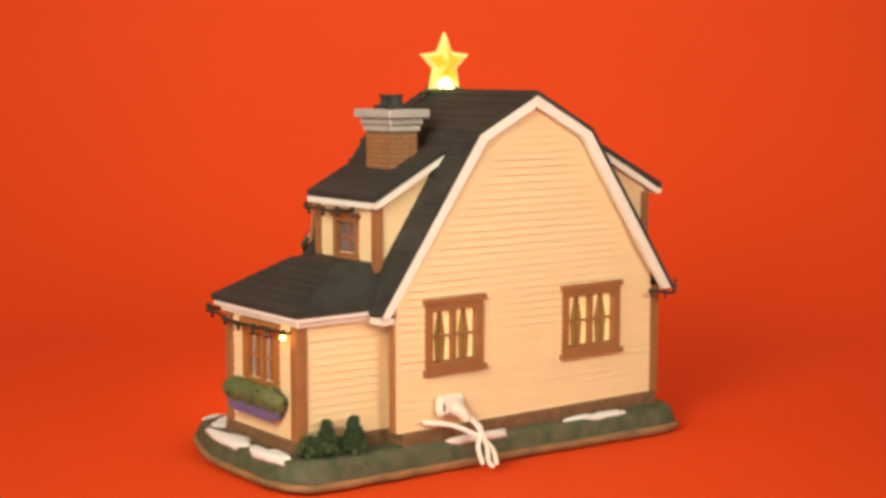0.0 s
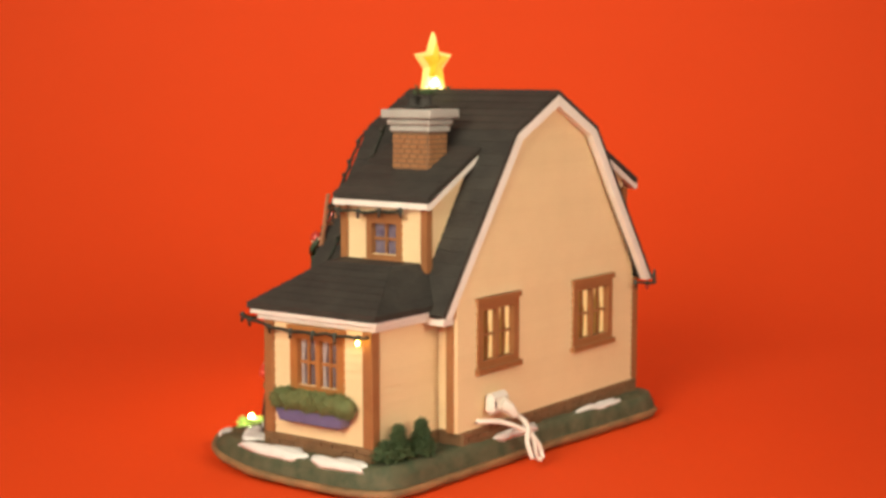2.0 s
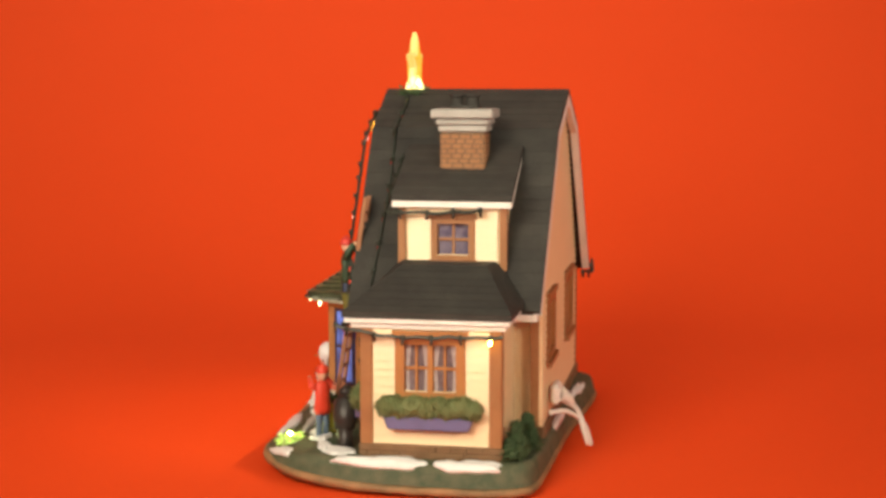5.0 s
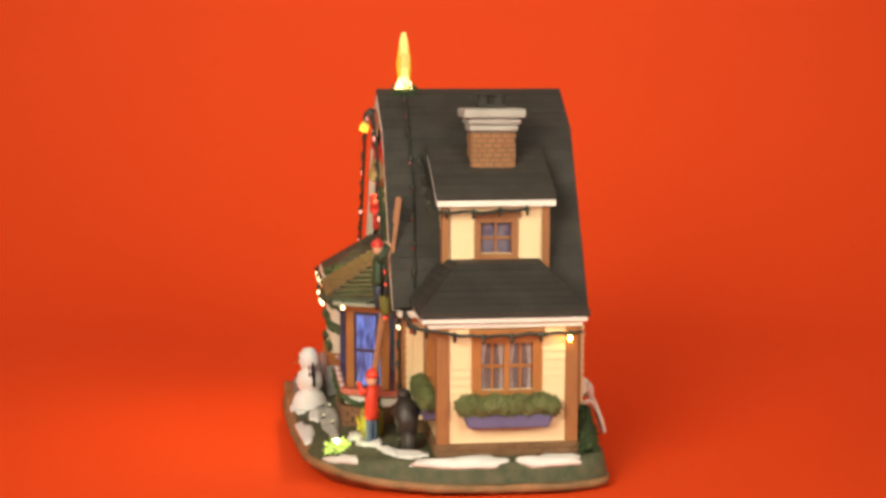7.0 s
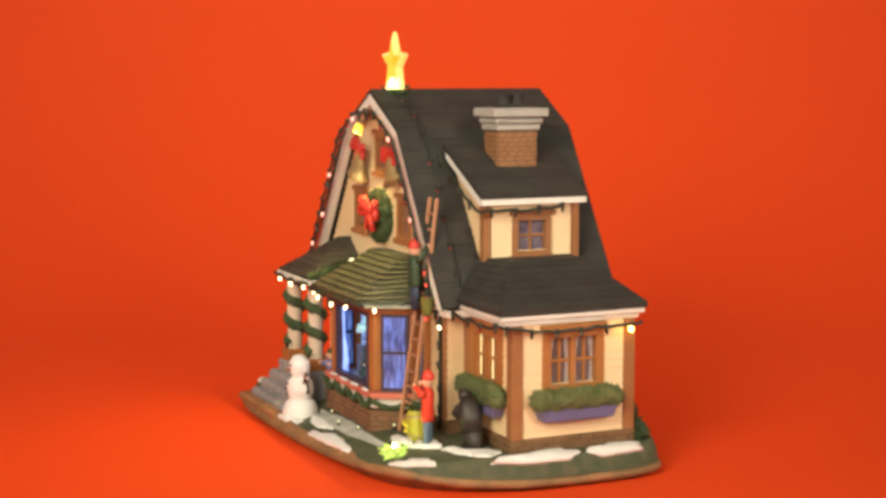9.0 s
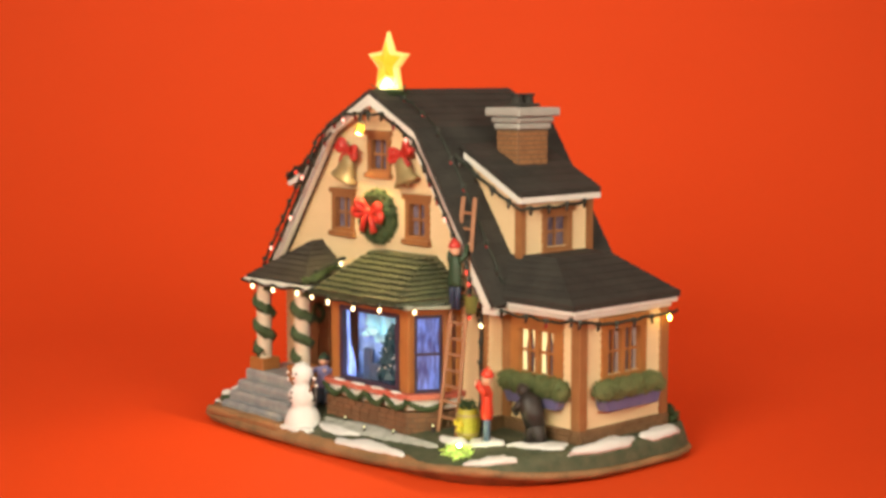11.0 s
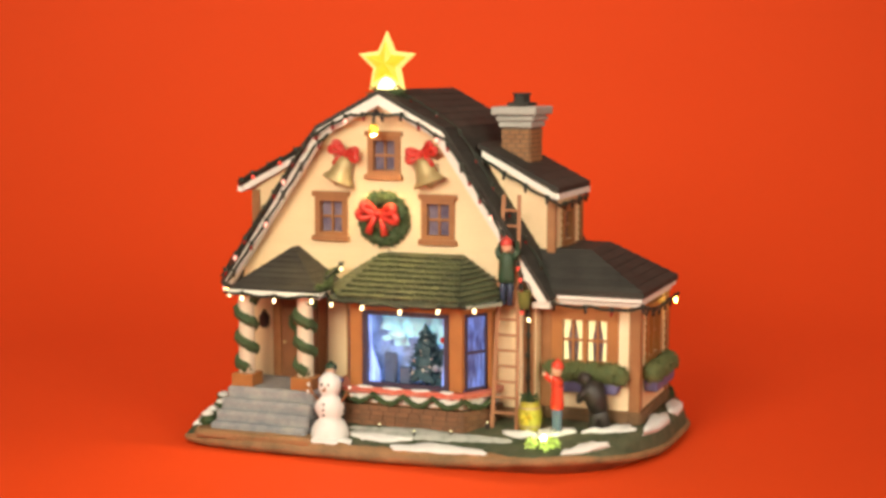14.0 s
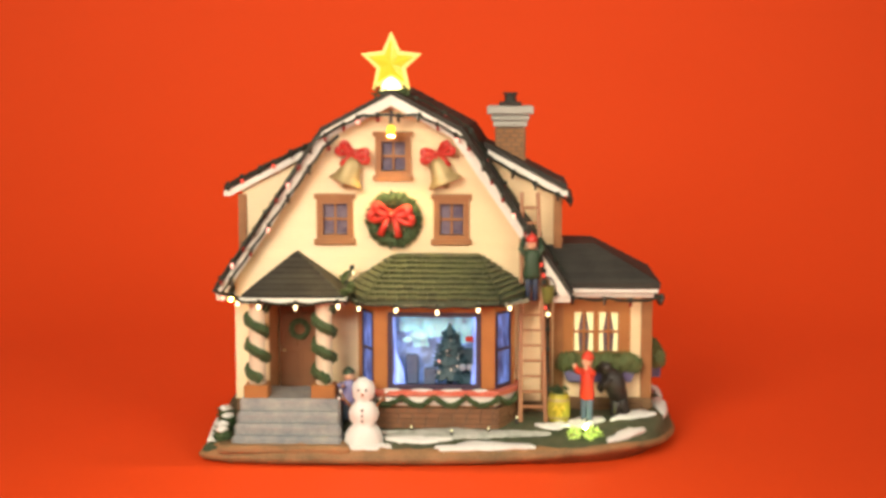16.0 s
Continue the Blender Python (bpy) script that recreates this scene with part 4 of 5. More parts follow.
def porch():
    st = part("stoop", boxed(-9.1, -4.1, -5.3, -1.82, 0.5, 2.6, 0.12), STEP, house, "blue grey porch steps")
    for k in range(3):
        part("step", boxed(-9.15 - 0.06 * k, -4.05 + 0.06 * k, -5.85 - 0.5 * k, -5.28, 0.4, 2.05 - 0.5 * k, 0.14), STEP, st)
    part("path", rough(boxed(-9.9, -3.4, -7.4, -5.8, 0.3, 0.72, 0.12), 0.05, 1.5), EARTH, house, "tan path before the steps")
    for x, y in ((-8.3, -4.55), (-4.98, -4.5)):
        c = part("porch_column", lathe(bmesh.new(), [(0.42, 0), (0.4, 4.55)], (x, y, 2.95), 18), IVORY, house, "white porch column wound with green garland")
        part("footing", boxed(x - 0.6, x + 0.6, y - 0.6, y + 0.6, 2.58, 3.25, 0.05), WOOD, c)
        pts = [Vector((x + 0.38 * math.cos(a), y + 0.38 * math.sin(a), 3.5 + 3.7 * k / 60)) for k, a in ((k, -k / 60 * 2 * math.pi * 2.9 - 1.0) for k in range(61))]
        bm = tube(bmesh.new(), pts, 0.29, 6)
        rough(bm, 0.1, 6)
        leafy(bm, pts[::3], 0.16, 14, 0.11)
        part("garland", bm, LEAF, c, "dark green spiral garland")
    # house wall behind: door with frame and lamp
    d = part("door", boxed(-7.55, -5.45, -2.1, -1.86, 2.6, 6.75, 0.03), DOOR, house, "dark brown panelled front door")
    for x0, x1 in ((-7.35, -6.6), (-6.4, -5.65)):
        for z0, z1 in ((3.0, 4.4), (4.7, 6.4)):
            part("door_panel", boxed(x0, x1, -2.16, -2.1, z0, z1, 0.025), DOOR, d)
    part("door_knob", ball(bmesh.new(), (-7.3, -2.25, 4.5), 0.1, 1), GOLD, d, "brass knob")
    bm = bmesh.new()
    pts = [Vector((-6.5 + 0.42 * math.cos(a), -2.22, 5.6 + 0.42 * math.sin(a))) for a in (2 * math.pi * k / 14 for k in range(15))]
    tube(bm, pts, 0.13, 6)
    leafy(bm, pts, 0.13, 14, 0.1)
    part("door_wreath", bm, LEAF, d, "small green wreath")
    for x in (-7.85, -5.2):
        part("door_jamb", boxed(x - 0.24, x + 0.24, -2.05, -1.86, 2.6, 7.0, 0.03), BROWN, house)
    part("wall_lantern", lathe(bmesh.new(), [(0.1, 0), (0.26, 0.15), (0.3, 0.6), (0.1, 0.85), (0.03, 1.0)], (-8.45, -2.3, 5.2), 8), DARK, house, "black wall lantern")
    # roof
    lo = [(-8.95, -1.84, 7.72), (-8.95, -5.2, 7.72), (-3.9, -5.2, 7.72), (-3.9, -1.84, 7.72)]
    top = (-6.6, -2.5, 9.6)
    bm = bmesh.new()
    a = [bm.verts.new(p) for p in lo]
    b = [bm.verts.new((p[0], p[1], 7.5)) for p in lo]
    t, tb = bm.verts.new(top), bm.verts.new((-6.6, -1.84, 9.6))
    for f in ((a[0], a[1], t, tb), (a[1], a[2], t), (a[2], a[3], tb, t), (b[3], b[2], b[1], b[0]), (a[3], a[0], tb), (b[0], a[0], a[3], b[3])):
        bm.faces.new(f)
    for i in range(3):
        bm.faces.new((b[i], b[i + 1], a[i + 1], a[i]))
    r = part("porch_roof", bm, ROOF, house, "charcoal pyramid porch roof")
    for i in range(3):
        courses(r, lo[i], lo[i + 1], top, top, 8, ROOF, 0.05)
    part("porch_fascia", boxed(-9.06, -3.79, -5.3, -4.85, 7.34, 7.62, 0.03), TRIM, house)
    part("porch_fascia", boxed(-9.06, -8.55, -4.85, -1.86, 7.34, 7.62, 0.03), TRIM, house)
    part("porch_fascia", boxed(-4.3, -3.79, -4.85, -1.86, 7.34, 7.62, 0.03), TRIM, house)
    pts = [Vector((-3.85 + 0.25 * math.sin(k), -5.1 + 0.35 * k, 7.9 + 0.1 * k)) for k in range(7)]
    bm = tube(bmesh.new(), pts, 0.14, 7)
    leafy(bm, pts, 0.16, 40, 0.14)
    part("valley_garland", bm, LEAF, house, "dark green garland in the roof valley")


porch()


# ---- gable decorations ----


def bow(parent, c, s, tilt=0.0):
    """A ribbon bow: two loops, knot and tails, facing the front."""
    bm = bmesh.new()
    c = Vector(c)
    for sx in (-1, 1):
        for lift, reach in ((0.3, 0.8), (-0.16, 0.98)):
            pts = [Vector((sx * s * reach * math.sin(a), -0.14 * math.sin(a), s * (0.2 * math.sin(2 * a) + lift * math.sin(a)))) for a in (math.pi * k / 10 for k in range(11))]
            tube(bm, pts, [s * (0.07 + 0.13 * math.sin(math.pi * k / 10)) for k in range(11)], 6)
        tube(bm, [Vector((0, 0, 0)), Vector((sx * 0.3 * s, -0.06, -0.55 * s)), Vector((sx * 0.42 * s, -0.02, -1.0 * s))], [0.09 * s, 0.16 * s, 0.2 * s], 6)
    ball(bm, (0, -0.1, 0), 0.22 * s, 1)
    bm.transform(Matrix.Translation(c) @ Matrix.Rotation(tilt, 4, "Y"))
    return part("bow", bm, RIBBON, parent, "red ribbon bow", True)


def wreath():
    c = Vector((mid(FRONT) + 0.06, FRONT - 0.28, 11.2))
    pts = [c + Vector((1.05 * math.cos(a), 0, 1.05 * math.sin(a))) for a in (2 * math.pi * k / 28 for k in range(29))]
    bm = tube(bmesh.new(), pts, 0.33, 8)
    rough(bm, 0.08, 4)
    leafy(bm, pts, 0.34, 36, 0.17)
    w = part("wreath", bm, LEAF, house, "round green wreath with red bow")
    bow(w, c + Vector((-0.1, -0.45, 0.3)), 1.08, 0.1)


wreath()


def bell(x, z, tilt):
    bm = lathe(bmesh.new(), [(0.95, 0), (0.9, 0.1), (0.66, 0.35), (0.52, 0.8), (0.44, 1.15), (0.22, 1.35), (0.05, 1.4)], (0, 0, -0.9), 20)
    ball(bm, (0, 0, -0.95), 0.2, 1)
    bm.transform(Matrix.Translation((x, FRONT - 0.55, z)) @ Matrix.Rotation(tilt, 4, "Y") @ Matrix.Diagonal((0.95, 0.55, 1.0, 1)))
    b = part("bell", bm, GOLD, house, "antique gold bell with red bow", True)
    bow(b, (x + 0.25 * math.sin(-tilt) * -1, FRONT - 0.55, z + 0.7), 0.82, tilt * 0.9)


bell(mid(FRONT) - 2.05, 13.9, 0.38)
bell(mid(FRONT) + 2.35, 13.9, -0.38)


def gable_lamp():
    x = mid(FRONT)
    l = part("gable_lamp", tube(bmesh.new(), [(x, -2.6, 16.6), (x, -2.9, 16.7), (x, -3.15, 16.45), (x, -3.2, 16.1)], 0.08, 8), DARK, house, "dark gooseneck lamp over the gable window")
    tip = Matrix.Translation((x, -3.2, 15.72)) @ Matrix.Rotation(radians(-22), 4, "X")
    # Unseen cap, added to stop the bulb's light going up.
    bm = lathe(bmesh.new(), [(0.22, 0.22), (0.2, 0.3), (0.1, 0.4), (0.05, 0.44)], (0, 0, 0), 14)
    bm.transform(tip)
    part("lamp_shade", bm, GOLD, l, "small gold cap added over the bulb to block light")
    # Unseen translucent ring, added to hold the bulb's light off the wall.
    bm = bmesh.new()
    rings = [[bm.verts.new(tip @ Vector((r * math.cos(a), r * math.sin(a), z))) for a in (2 * math.pi * k / 16 for k in range(16))] for r, z in ((0.2, -0.25), (0.2, 0.22), (0.23, 0.22), (0.23, -0.25))]
    for p, q in zip(rings, rings[1:] + rings[:1]):
        for k in range(16):
            bm.faces.new((p[k], p[(k + 1) % 16], q[(k + 1) % 16], q[k]))
    part("lamp_glass", bm, HOOD, l, "translucent amber hood added to shape the bulb's light")
    bm = ball(bmesh.new(), (0, 0, 0), 0.09, 2, (1, 1, 1.25))
    bm.transform(tip)
    part("lamp_bulb", bm, LIT_LAMP, l, "lit warm white bulb")


gable_lamp()


def star():
    c = Vector((-1.84, -1.1, 19.05))
    bm = bmesh.new()
    outer, inner = [], []
    for k in range(10):
        a = math.pi / 2 + k * math.pi / 5
        r = 1.64 if k % 2 == 0 else 0.78
        q = 0.74 if k % 2 == 0 else 0.72
        outer.append([bm.verts.new((r * math.cos(a), d, r * math.sin(a))) for d in (-0.1, 0.1)])
        inner.append([bm.verts.new((r * q * math.cos(a), d, r * q * math.sin(a))) for d in (-0.22, 0.22)])
    for k in range(10):
        n = (k + 1) % 10
        bm.faces.new((outer[k][0], outer[k][1], outer[n][1], outer[n][0]))
        for d in (0, 1):
            bm.faces.new((outer[k][d], outer[n][d], inner[n][d], inner[k][d]))
    bm.transform(Matrix.Translation(c))
    s = part("star", bm, STAR, house, "yellow lit plastic star on the ridge")
    for sg in (-1, 1):
        bm = bmesh.new()
        ring = []
        for k in range(10):
            a = math.pi / 2 + k * math.pi / 5
            r = 1.64 * 0.735 if k % 2 == 0 else 0.78 * 0.715
            ring.append(bm.verts.new((c.x + r * math.cos(a), c.y + sg * 0.225, c.z + r * math.sin(a))))
        tip = bm.verts.new((c.x, c.y + sg * 0.4, c.z))
        for k in range(10):
            bm.faces.new((ring[k], ring[(k + 1) % 10], tip))
        part("star_facet", bm, STAR_GOLD, s, "golden faceted centre")
    part("star_lens", lathe(bmesh.new(), [(0.62, 0), (0.5, 0.3), (0.34, 0.6), (0.16, 0.75)], (c.x, c.y, 17.62), 14, 0.85), STAR_LED, s, "bright led lens")
    bm = bmesh.new()
    leafy(ball(bm, (c.x + 0.1, c.y, 17.6), 0.5, 2, (1.7, 1.3, 0.45)), [(c.x + dx, c.y + dy, 17.62) for dx in (-0.6, 0, 0.6) for dy in (-0.4, 0.4)], 0.3, 24, 0.16)
    part("star_mount", bm, LEAF, s, "dark green mount")


star()


# ---- strings of little bulbs ----


def bulb_mesh(material):
    bm = lathe(bmesh.new(), [(0.05, 0.12), (0.065, 0.05), (0.085, -0.03), (0.085, -0.09), (0.055, -0.16), (0.02, -0.19)], (0, 0, 0), 9)
    bm.transform(Matrix.Scale(CM, 4))
    me = bpy.data.meshes.new("bulb")
    bmesh.ops.recalc_face_normals(bm, faces=bm.faces[:])
    bm.to_mesh(me)
    bm.free()
    me.materials.append(material)
    me.polygons.foreach_set("use_smooth", [True] * len(me.polygons))
    return me


BULBS = {k: bulb_mesh(m) for k, m in (("w", LIT), ("p", LIT_PINK), ("r", LIT_RED), ("a", LIT_AMBER), ("o", OFF_BULB), ("m", MAROON_BULB))}
SOCKET = bmesh.new()
lathe(SOCKET, [(0.11, 0.0), (0.135, 0.1), (0.1, 0.24)], (0, 0, 0), 8)
SOCKET.transform(Matrix.Scale(CM, 4))
socket_mesh = bpy.data.meshes.new("socket")
SOCKET.to_mesh(socket_mesh)
SOCKET.free()
socket_mesh.materials.append(WIRE)


def light_string(pts, pattern, spacing, sag=0.0, tilt=0.0, label="dark wire string of little bulbs", wire=0.08):
    """A wire through points; bulbs hang at even spacing in the given pattern of kinds."""
    pts = [Vector(p) for p in pts]
    fine = []
    for a, b in zip(pts, pts[1:]):
        n = max(2, int((b - a).length / 0.25))
        for k in range(n):
            f = k / n
            fine.append(a.lerp(b, f) - Vector((0, 0, sag * math.sin(math.pi * f) + 0.04 * math.sin(7.3 * k))))
    fine.append(pts[-1])
    s = part("light_string", tube(bmesh.new(), fine, wire, 6), WIRE, house, label)
    run, nxt, i = 0.0, spacing * 0.4, 0
    for a, b in zip(fine, fine[1:]):
        run += (b - a).length
        if run > nxt:
            nxt += spacing
            kind = pattern[i % len(pattern)]
            i += 1
            for nm, me, up in (("socket", socket_mesh, -0.1), ("bulb", BULBS[kind], -0.16)):
                o = new(nm, me)
                o.parent = s
                o.matrix_basis = Matrix.Translation((b + Vector((0, -0.05, up))) * CM) @ Matrix.Rotation(tilt + random.uniform(-0.25, 0.25), 4, "Y") @ Matrix.Rotation(random.uniform(-0.25, 0.25), 4, "X")


m0 = mid(-2.55)
YS = -2.88
light_string([(m0 - 8.9, YS, 7.9), (m0 - 3.75, YS, 15.3), (m0 - 1.4, YS, 16.5), (m0 + 1.4, YS, 16.5), (m0 + 3.75, YS, 15.3), (m0 + 7.0, YS, 10.4)], "mpmoompmom", 1.0)
light_string([(m0 - 8.55, YS - 0.05, 7.6), (m0 - 3.35, YS - 0.05, 14.9), (m0 - 2.6, YS - 0.05, 15.5)], "ompo", 1.7)
light_string([(-9.1, -5.42, 7.5), (-3.9, -5.42, 7.5), (-3.7, -4.6, 7.6), (-2.8, -5.62, 7.42), (3.7, -5.62, 7.42), (5.15, -3.1, 7.5)], "www", 2.05, 0.14)
light_string([(-3.9, -5.0, 8.0), (-3.75, -3.6, 8.6), (-3.7, -2.6, 8.9)], "w", 1.6)
light_string([(-10.6, -2.9, 7.6), (-9.3, -4.3, 7.5), (-9.1, -5.3, 7.5)], "paw", 0.9)
light_string([(5.6, -2.6, 7.3), (6.6, -2.0, 7.5), (9.3, -1.95, 7.25), (11.9, -1.95, 7.35)], "ooomo", 1.5, 0.2)
light_string([(11.95, -1.95, 7.35), (12.0, 0.6, 6.95), (11.95, 3.2, 7.0), (11.95, 5.6, 7.05)], "oooooao", 1.3, 0.08)
light_string([(2.75, -0.75, 14.55), (7.1, -0.75, 12.15), (7.35, -0.2, 12.1), (7.35, 3.9, 12.2)], "oooooo", 1.3, 0.1)
light_string([(-5.8, -1.36, 15.12), (-10.4, -1.36, 12.82)], "oororo", 0.9)
light_string([(-10.4, 7.6, 7.9), (-10.3, 7.7, 7.2), (-9.0, 7.3, 7.3)], "om", 0.8)
light_string([(6.15, -2.15, 7.2), (6.15, -2.15, 1.5)], "wooooo", 1.0, label="dark wire down the corner")
light_string([(5.75, -2.75, 9.6), (5.95, -2.7, 8.4), (6.0, -2.75, 7.1)], "rrmr", 0.55, label="dark wire string of red and amber bulbs beside the ladder")
m1 = mid(-1.25)
light_string([(m1 + 0.4, -1.25, 17.65), (m1 + 1.9, -1.15, 16.95), (m1 + 3.72, -1.3, 15.9), (m1 + 5.3, -1.2, 13.48), (m1 + 7.4, -1.35, 10.38), (m1 + 8.7, -1.5, 8.5)], "mmomm", 1.6, label="dark wire string of red bulbs over the roof", wire=0.05)


# ---- snow and small stones on the turf ----


def snow_patch(cx, cy, rx, ry, turn, material=None, label='white painted snow patch', name='snow_patch'):
    bm = bmesh.new()
    n, rings = 36, []
    for f, h in ((1.0, -0.02), (0.94, 0.17), (0.6, 0.23), (0.25, 0.24)):
        ring = []
        for k in range(n):
            a = 2 * math.pi * k / n
            w = 1 + 0.14 * math.sin(3 * a + cx) + 0.09 * math.sin(5 * a + cy) + 0.03 * math.sin(8 * a + 3 * cx)
            u, v = rx * f * w * math.cos(a), ry * f * w * math.sin(a)
            x, y = cx + u * math.cos(turn) - v * math.sin(turn), cy + u * math.sin(turn) + v * math.cos(turn)
            e = edge_share(x, y)
            if e > 0.972:
                x, y = MIDDLE.x + (x - MIDDLE.x) * 0.972 / e, MIDDLE.y + (y - MIDDLE.y) * 0.972 / e
            ring.append(bm.verts.new((x, y, turf_z(x, y) + h * 0.8 - 0.03)))
        rings.append(ring)
    for a, b in zip(rings, rings[1:]):
        for k in range(n):
            bm.faces.new((a[k], a[(k + 1) % n], b[(k + 1) % n], b[k]))
    bm.faces.new(rings[-1])
    bm.faces.new(rings[0][::-1])
    part(name, bm, material or SNOW, house, label, True)


for p in ((3.1, -6.65, 2.5, 0.42, 0.06), (10.0, -5.2, 1.25, 0.42, 0.6), (12.15, 0.1, 0.46, 2.3, 0.03), (12.2, 4.2, 0.46, 1.5, 0.06), (10.9, -2.1, 0.75, 0.7, 0.5), (2.2, 7.08, 1.8, 0.24, -0.03), (-5.2, 7.3, 1.9, 0.26, -0.06),
          (8.0, -3.75, 0.95, 0.55, 0.4), (-10.35, -5.2, 0.4, 1.2, 0.1), (-0.2, -6.0, 1.5, 0.3, 0.0), (-2.85, -6.95, 0.85, 0.32, 0.0), (-2.0, -6.7, 0.6, 0.3, 0.2), (6.4, -4.3, 0.9, 0.35, 0.1), (10.2, -3.0, 0.9, 0.35, 0.4)):
    snow_patch(*p)
snow_patch(1.6, -5.35, 4.1, 0.5, 0.03, SLUSH, 'grey white trodden snow path', 'garden_path')
snow_patch(-6.4, -6.75, 3.4, 0.55, 0.0, EARTH, 'bare tan earth before the steps', 'bare_earth')



def soil_band(first, last):
    """Bare earth along the front of the rim, its inner border uneven."""
    bm = bmesh.new()
    pts = [p for p in EDGE if p.y < -5.6 and first < p.x < last]
    pts.sort(key=lambda p: p.x)
    rings = []
    for f in (0.0, 0.3, 0.6, 0.85, 1.0):
        ring = []
        for p in pts:
            fade = min(1.0, (p.x - first) / 1.2, (last - p.x) / 1.2)
            wide = (0.052 + 0.03 * noise.noise((p.x * 0.8, 2.0, 0.0)) + 0.02 * noise.noise((p.x * 2.6, 5.0, 0.0))) * max(0.12, fade)
            q = MIDDLE + (p - MIDDLE) * (0.9925 - wide * f)
            ring.append(bm.verts.new((q.x, q.y, turf_z(q.x, q.y) + (0.035 if f < 1 else -0.04))))
        rings.append(ring)
    for a, b in zip(rings, rings[1:]):
        for k in range(len(pts) - 1):
            bm.faces.new((a[k], a[k + 1], b[k + 1], b[k]))
    part("bare_earth", bm, EARTH, house, "bare tan earth along the rim", True)


soil_band(-10.6, 7.5)

for x, y in ((-0.6, -5.2), (1.4, -5.6), (3.2, -5.25), (4.6, -3.9)):
    g = part("ground_light", lathe(bmesh.new(), [(0.1, 0), (0.06, 0.25)], (x, y, ground_z(x, y)), 8), DARK, house, "tiny lit ground light")
    part("bulb", ball(bmesh.new(), (x, y, ground_z(x, y) + 0.32), 0.06, 1), LIT_GROUND, g)


def switch_cord():
    bm = boxed(3.35, 4.9, 6.88, 7.4, 2.5, 3.5, 0.18)
    tube(bm, [(4.1, 7.35, 2.95), (3.8, 7.65, 2.7), (3.6, 7.85, 2.35)], [0.36, 0.3, 0.2], 12)
    s = part("switch_box", bm, CORD, house, "white plastic plug on the rear wall")
    part("plug_slot", boxed(4.6, 4.68, 7.37, 7.43, 2.8, 3.15), DARK, s)
    for pts in ([(3.6, 7.3, 2.6), (3.2, 8.0, 2.1), (2.9, 8.4, 1.2), (2.9, 8.6, 0.35), (2.7, 8.75, 0.15)],
                [(5.6, 7.0, 2.3), (4.4, 7.6, 2.15), (3.2, 8.2, 1.55), (2.6, 8.5, 0.9), (2.5, 8.7, 0.2)],
                [(3.4, 7.35, 2.5), (3.0, 8.1, 1.9), (3.4, 8.4, 1.1), (3.3, 8.65, 0.3)]):
        v = [Vector(p) for p in pts]
        fine = []
        for i in range(len(v) - 1):
            q = [v[max(i - 1, 0)], v[i], v[i + 1], v[min(i + 2, len(v) - 1)]]
            for k in range(6):
                t = k / 6
                fine.append(0.5 * (2 * q[1] + (q[2] - q[0]) * t + (2 * q[0] - 5 * q[1] + 4 * q[2] - q[3]) * t * t + (3 * q[1] - q[0] - 3 * q[2] + q[3]) * t ** 3))
        fine.append(v[-1])
        part("cord", tube(bmesh.new(), fine, 0.125, 8), CORD, s, "white cable", True)


switch_cord()


# ---- loose small things that stand on the base ----


def figure(name, pieces, at, label, category, turn=0.0, smooth=True):
    """One mesh of painted pieces, standing at a place on the base; it turns with the house."""
    me = bpy.data.meshes.new(name)
    whole = bmesh.new()
    for i, (bm, material) in enumerate(pieces):
        bmesh.ops.recalc_face_normals(bm, faces=bm.faces[:])
        bm.transform(Matrix.Scale(CM, 4))
        for f in bm.faces:
            f.material_index, f.smooth = i, smooth
        tmp = bpy.data.meshes.new("piece")
        bm.to_mesh(tmp)
        bm.free()
        whole.from_mesh(tmp)
        bpy.data.meshes.remove(tmp)
        me.materials.append(material)
    whole.to_mesh(me)
    whole.free()
    ob = new(name, me)
    tagged(ob, label, category)
    local = Matrix.Translation((at[0] * CM, at[1] * CM, at[2] * CM + LIFT)) @ Matrix.Rotation(turn, 4, "Z")
    THINGS.append((ob, local))
    return ob


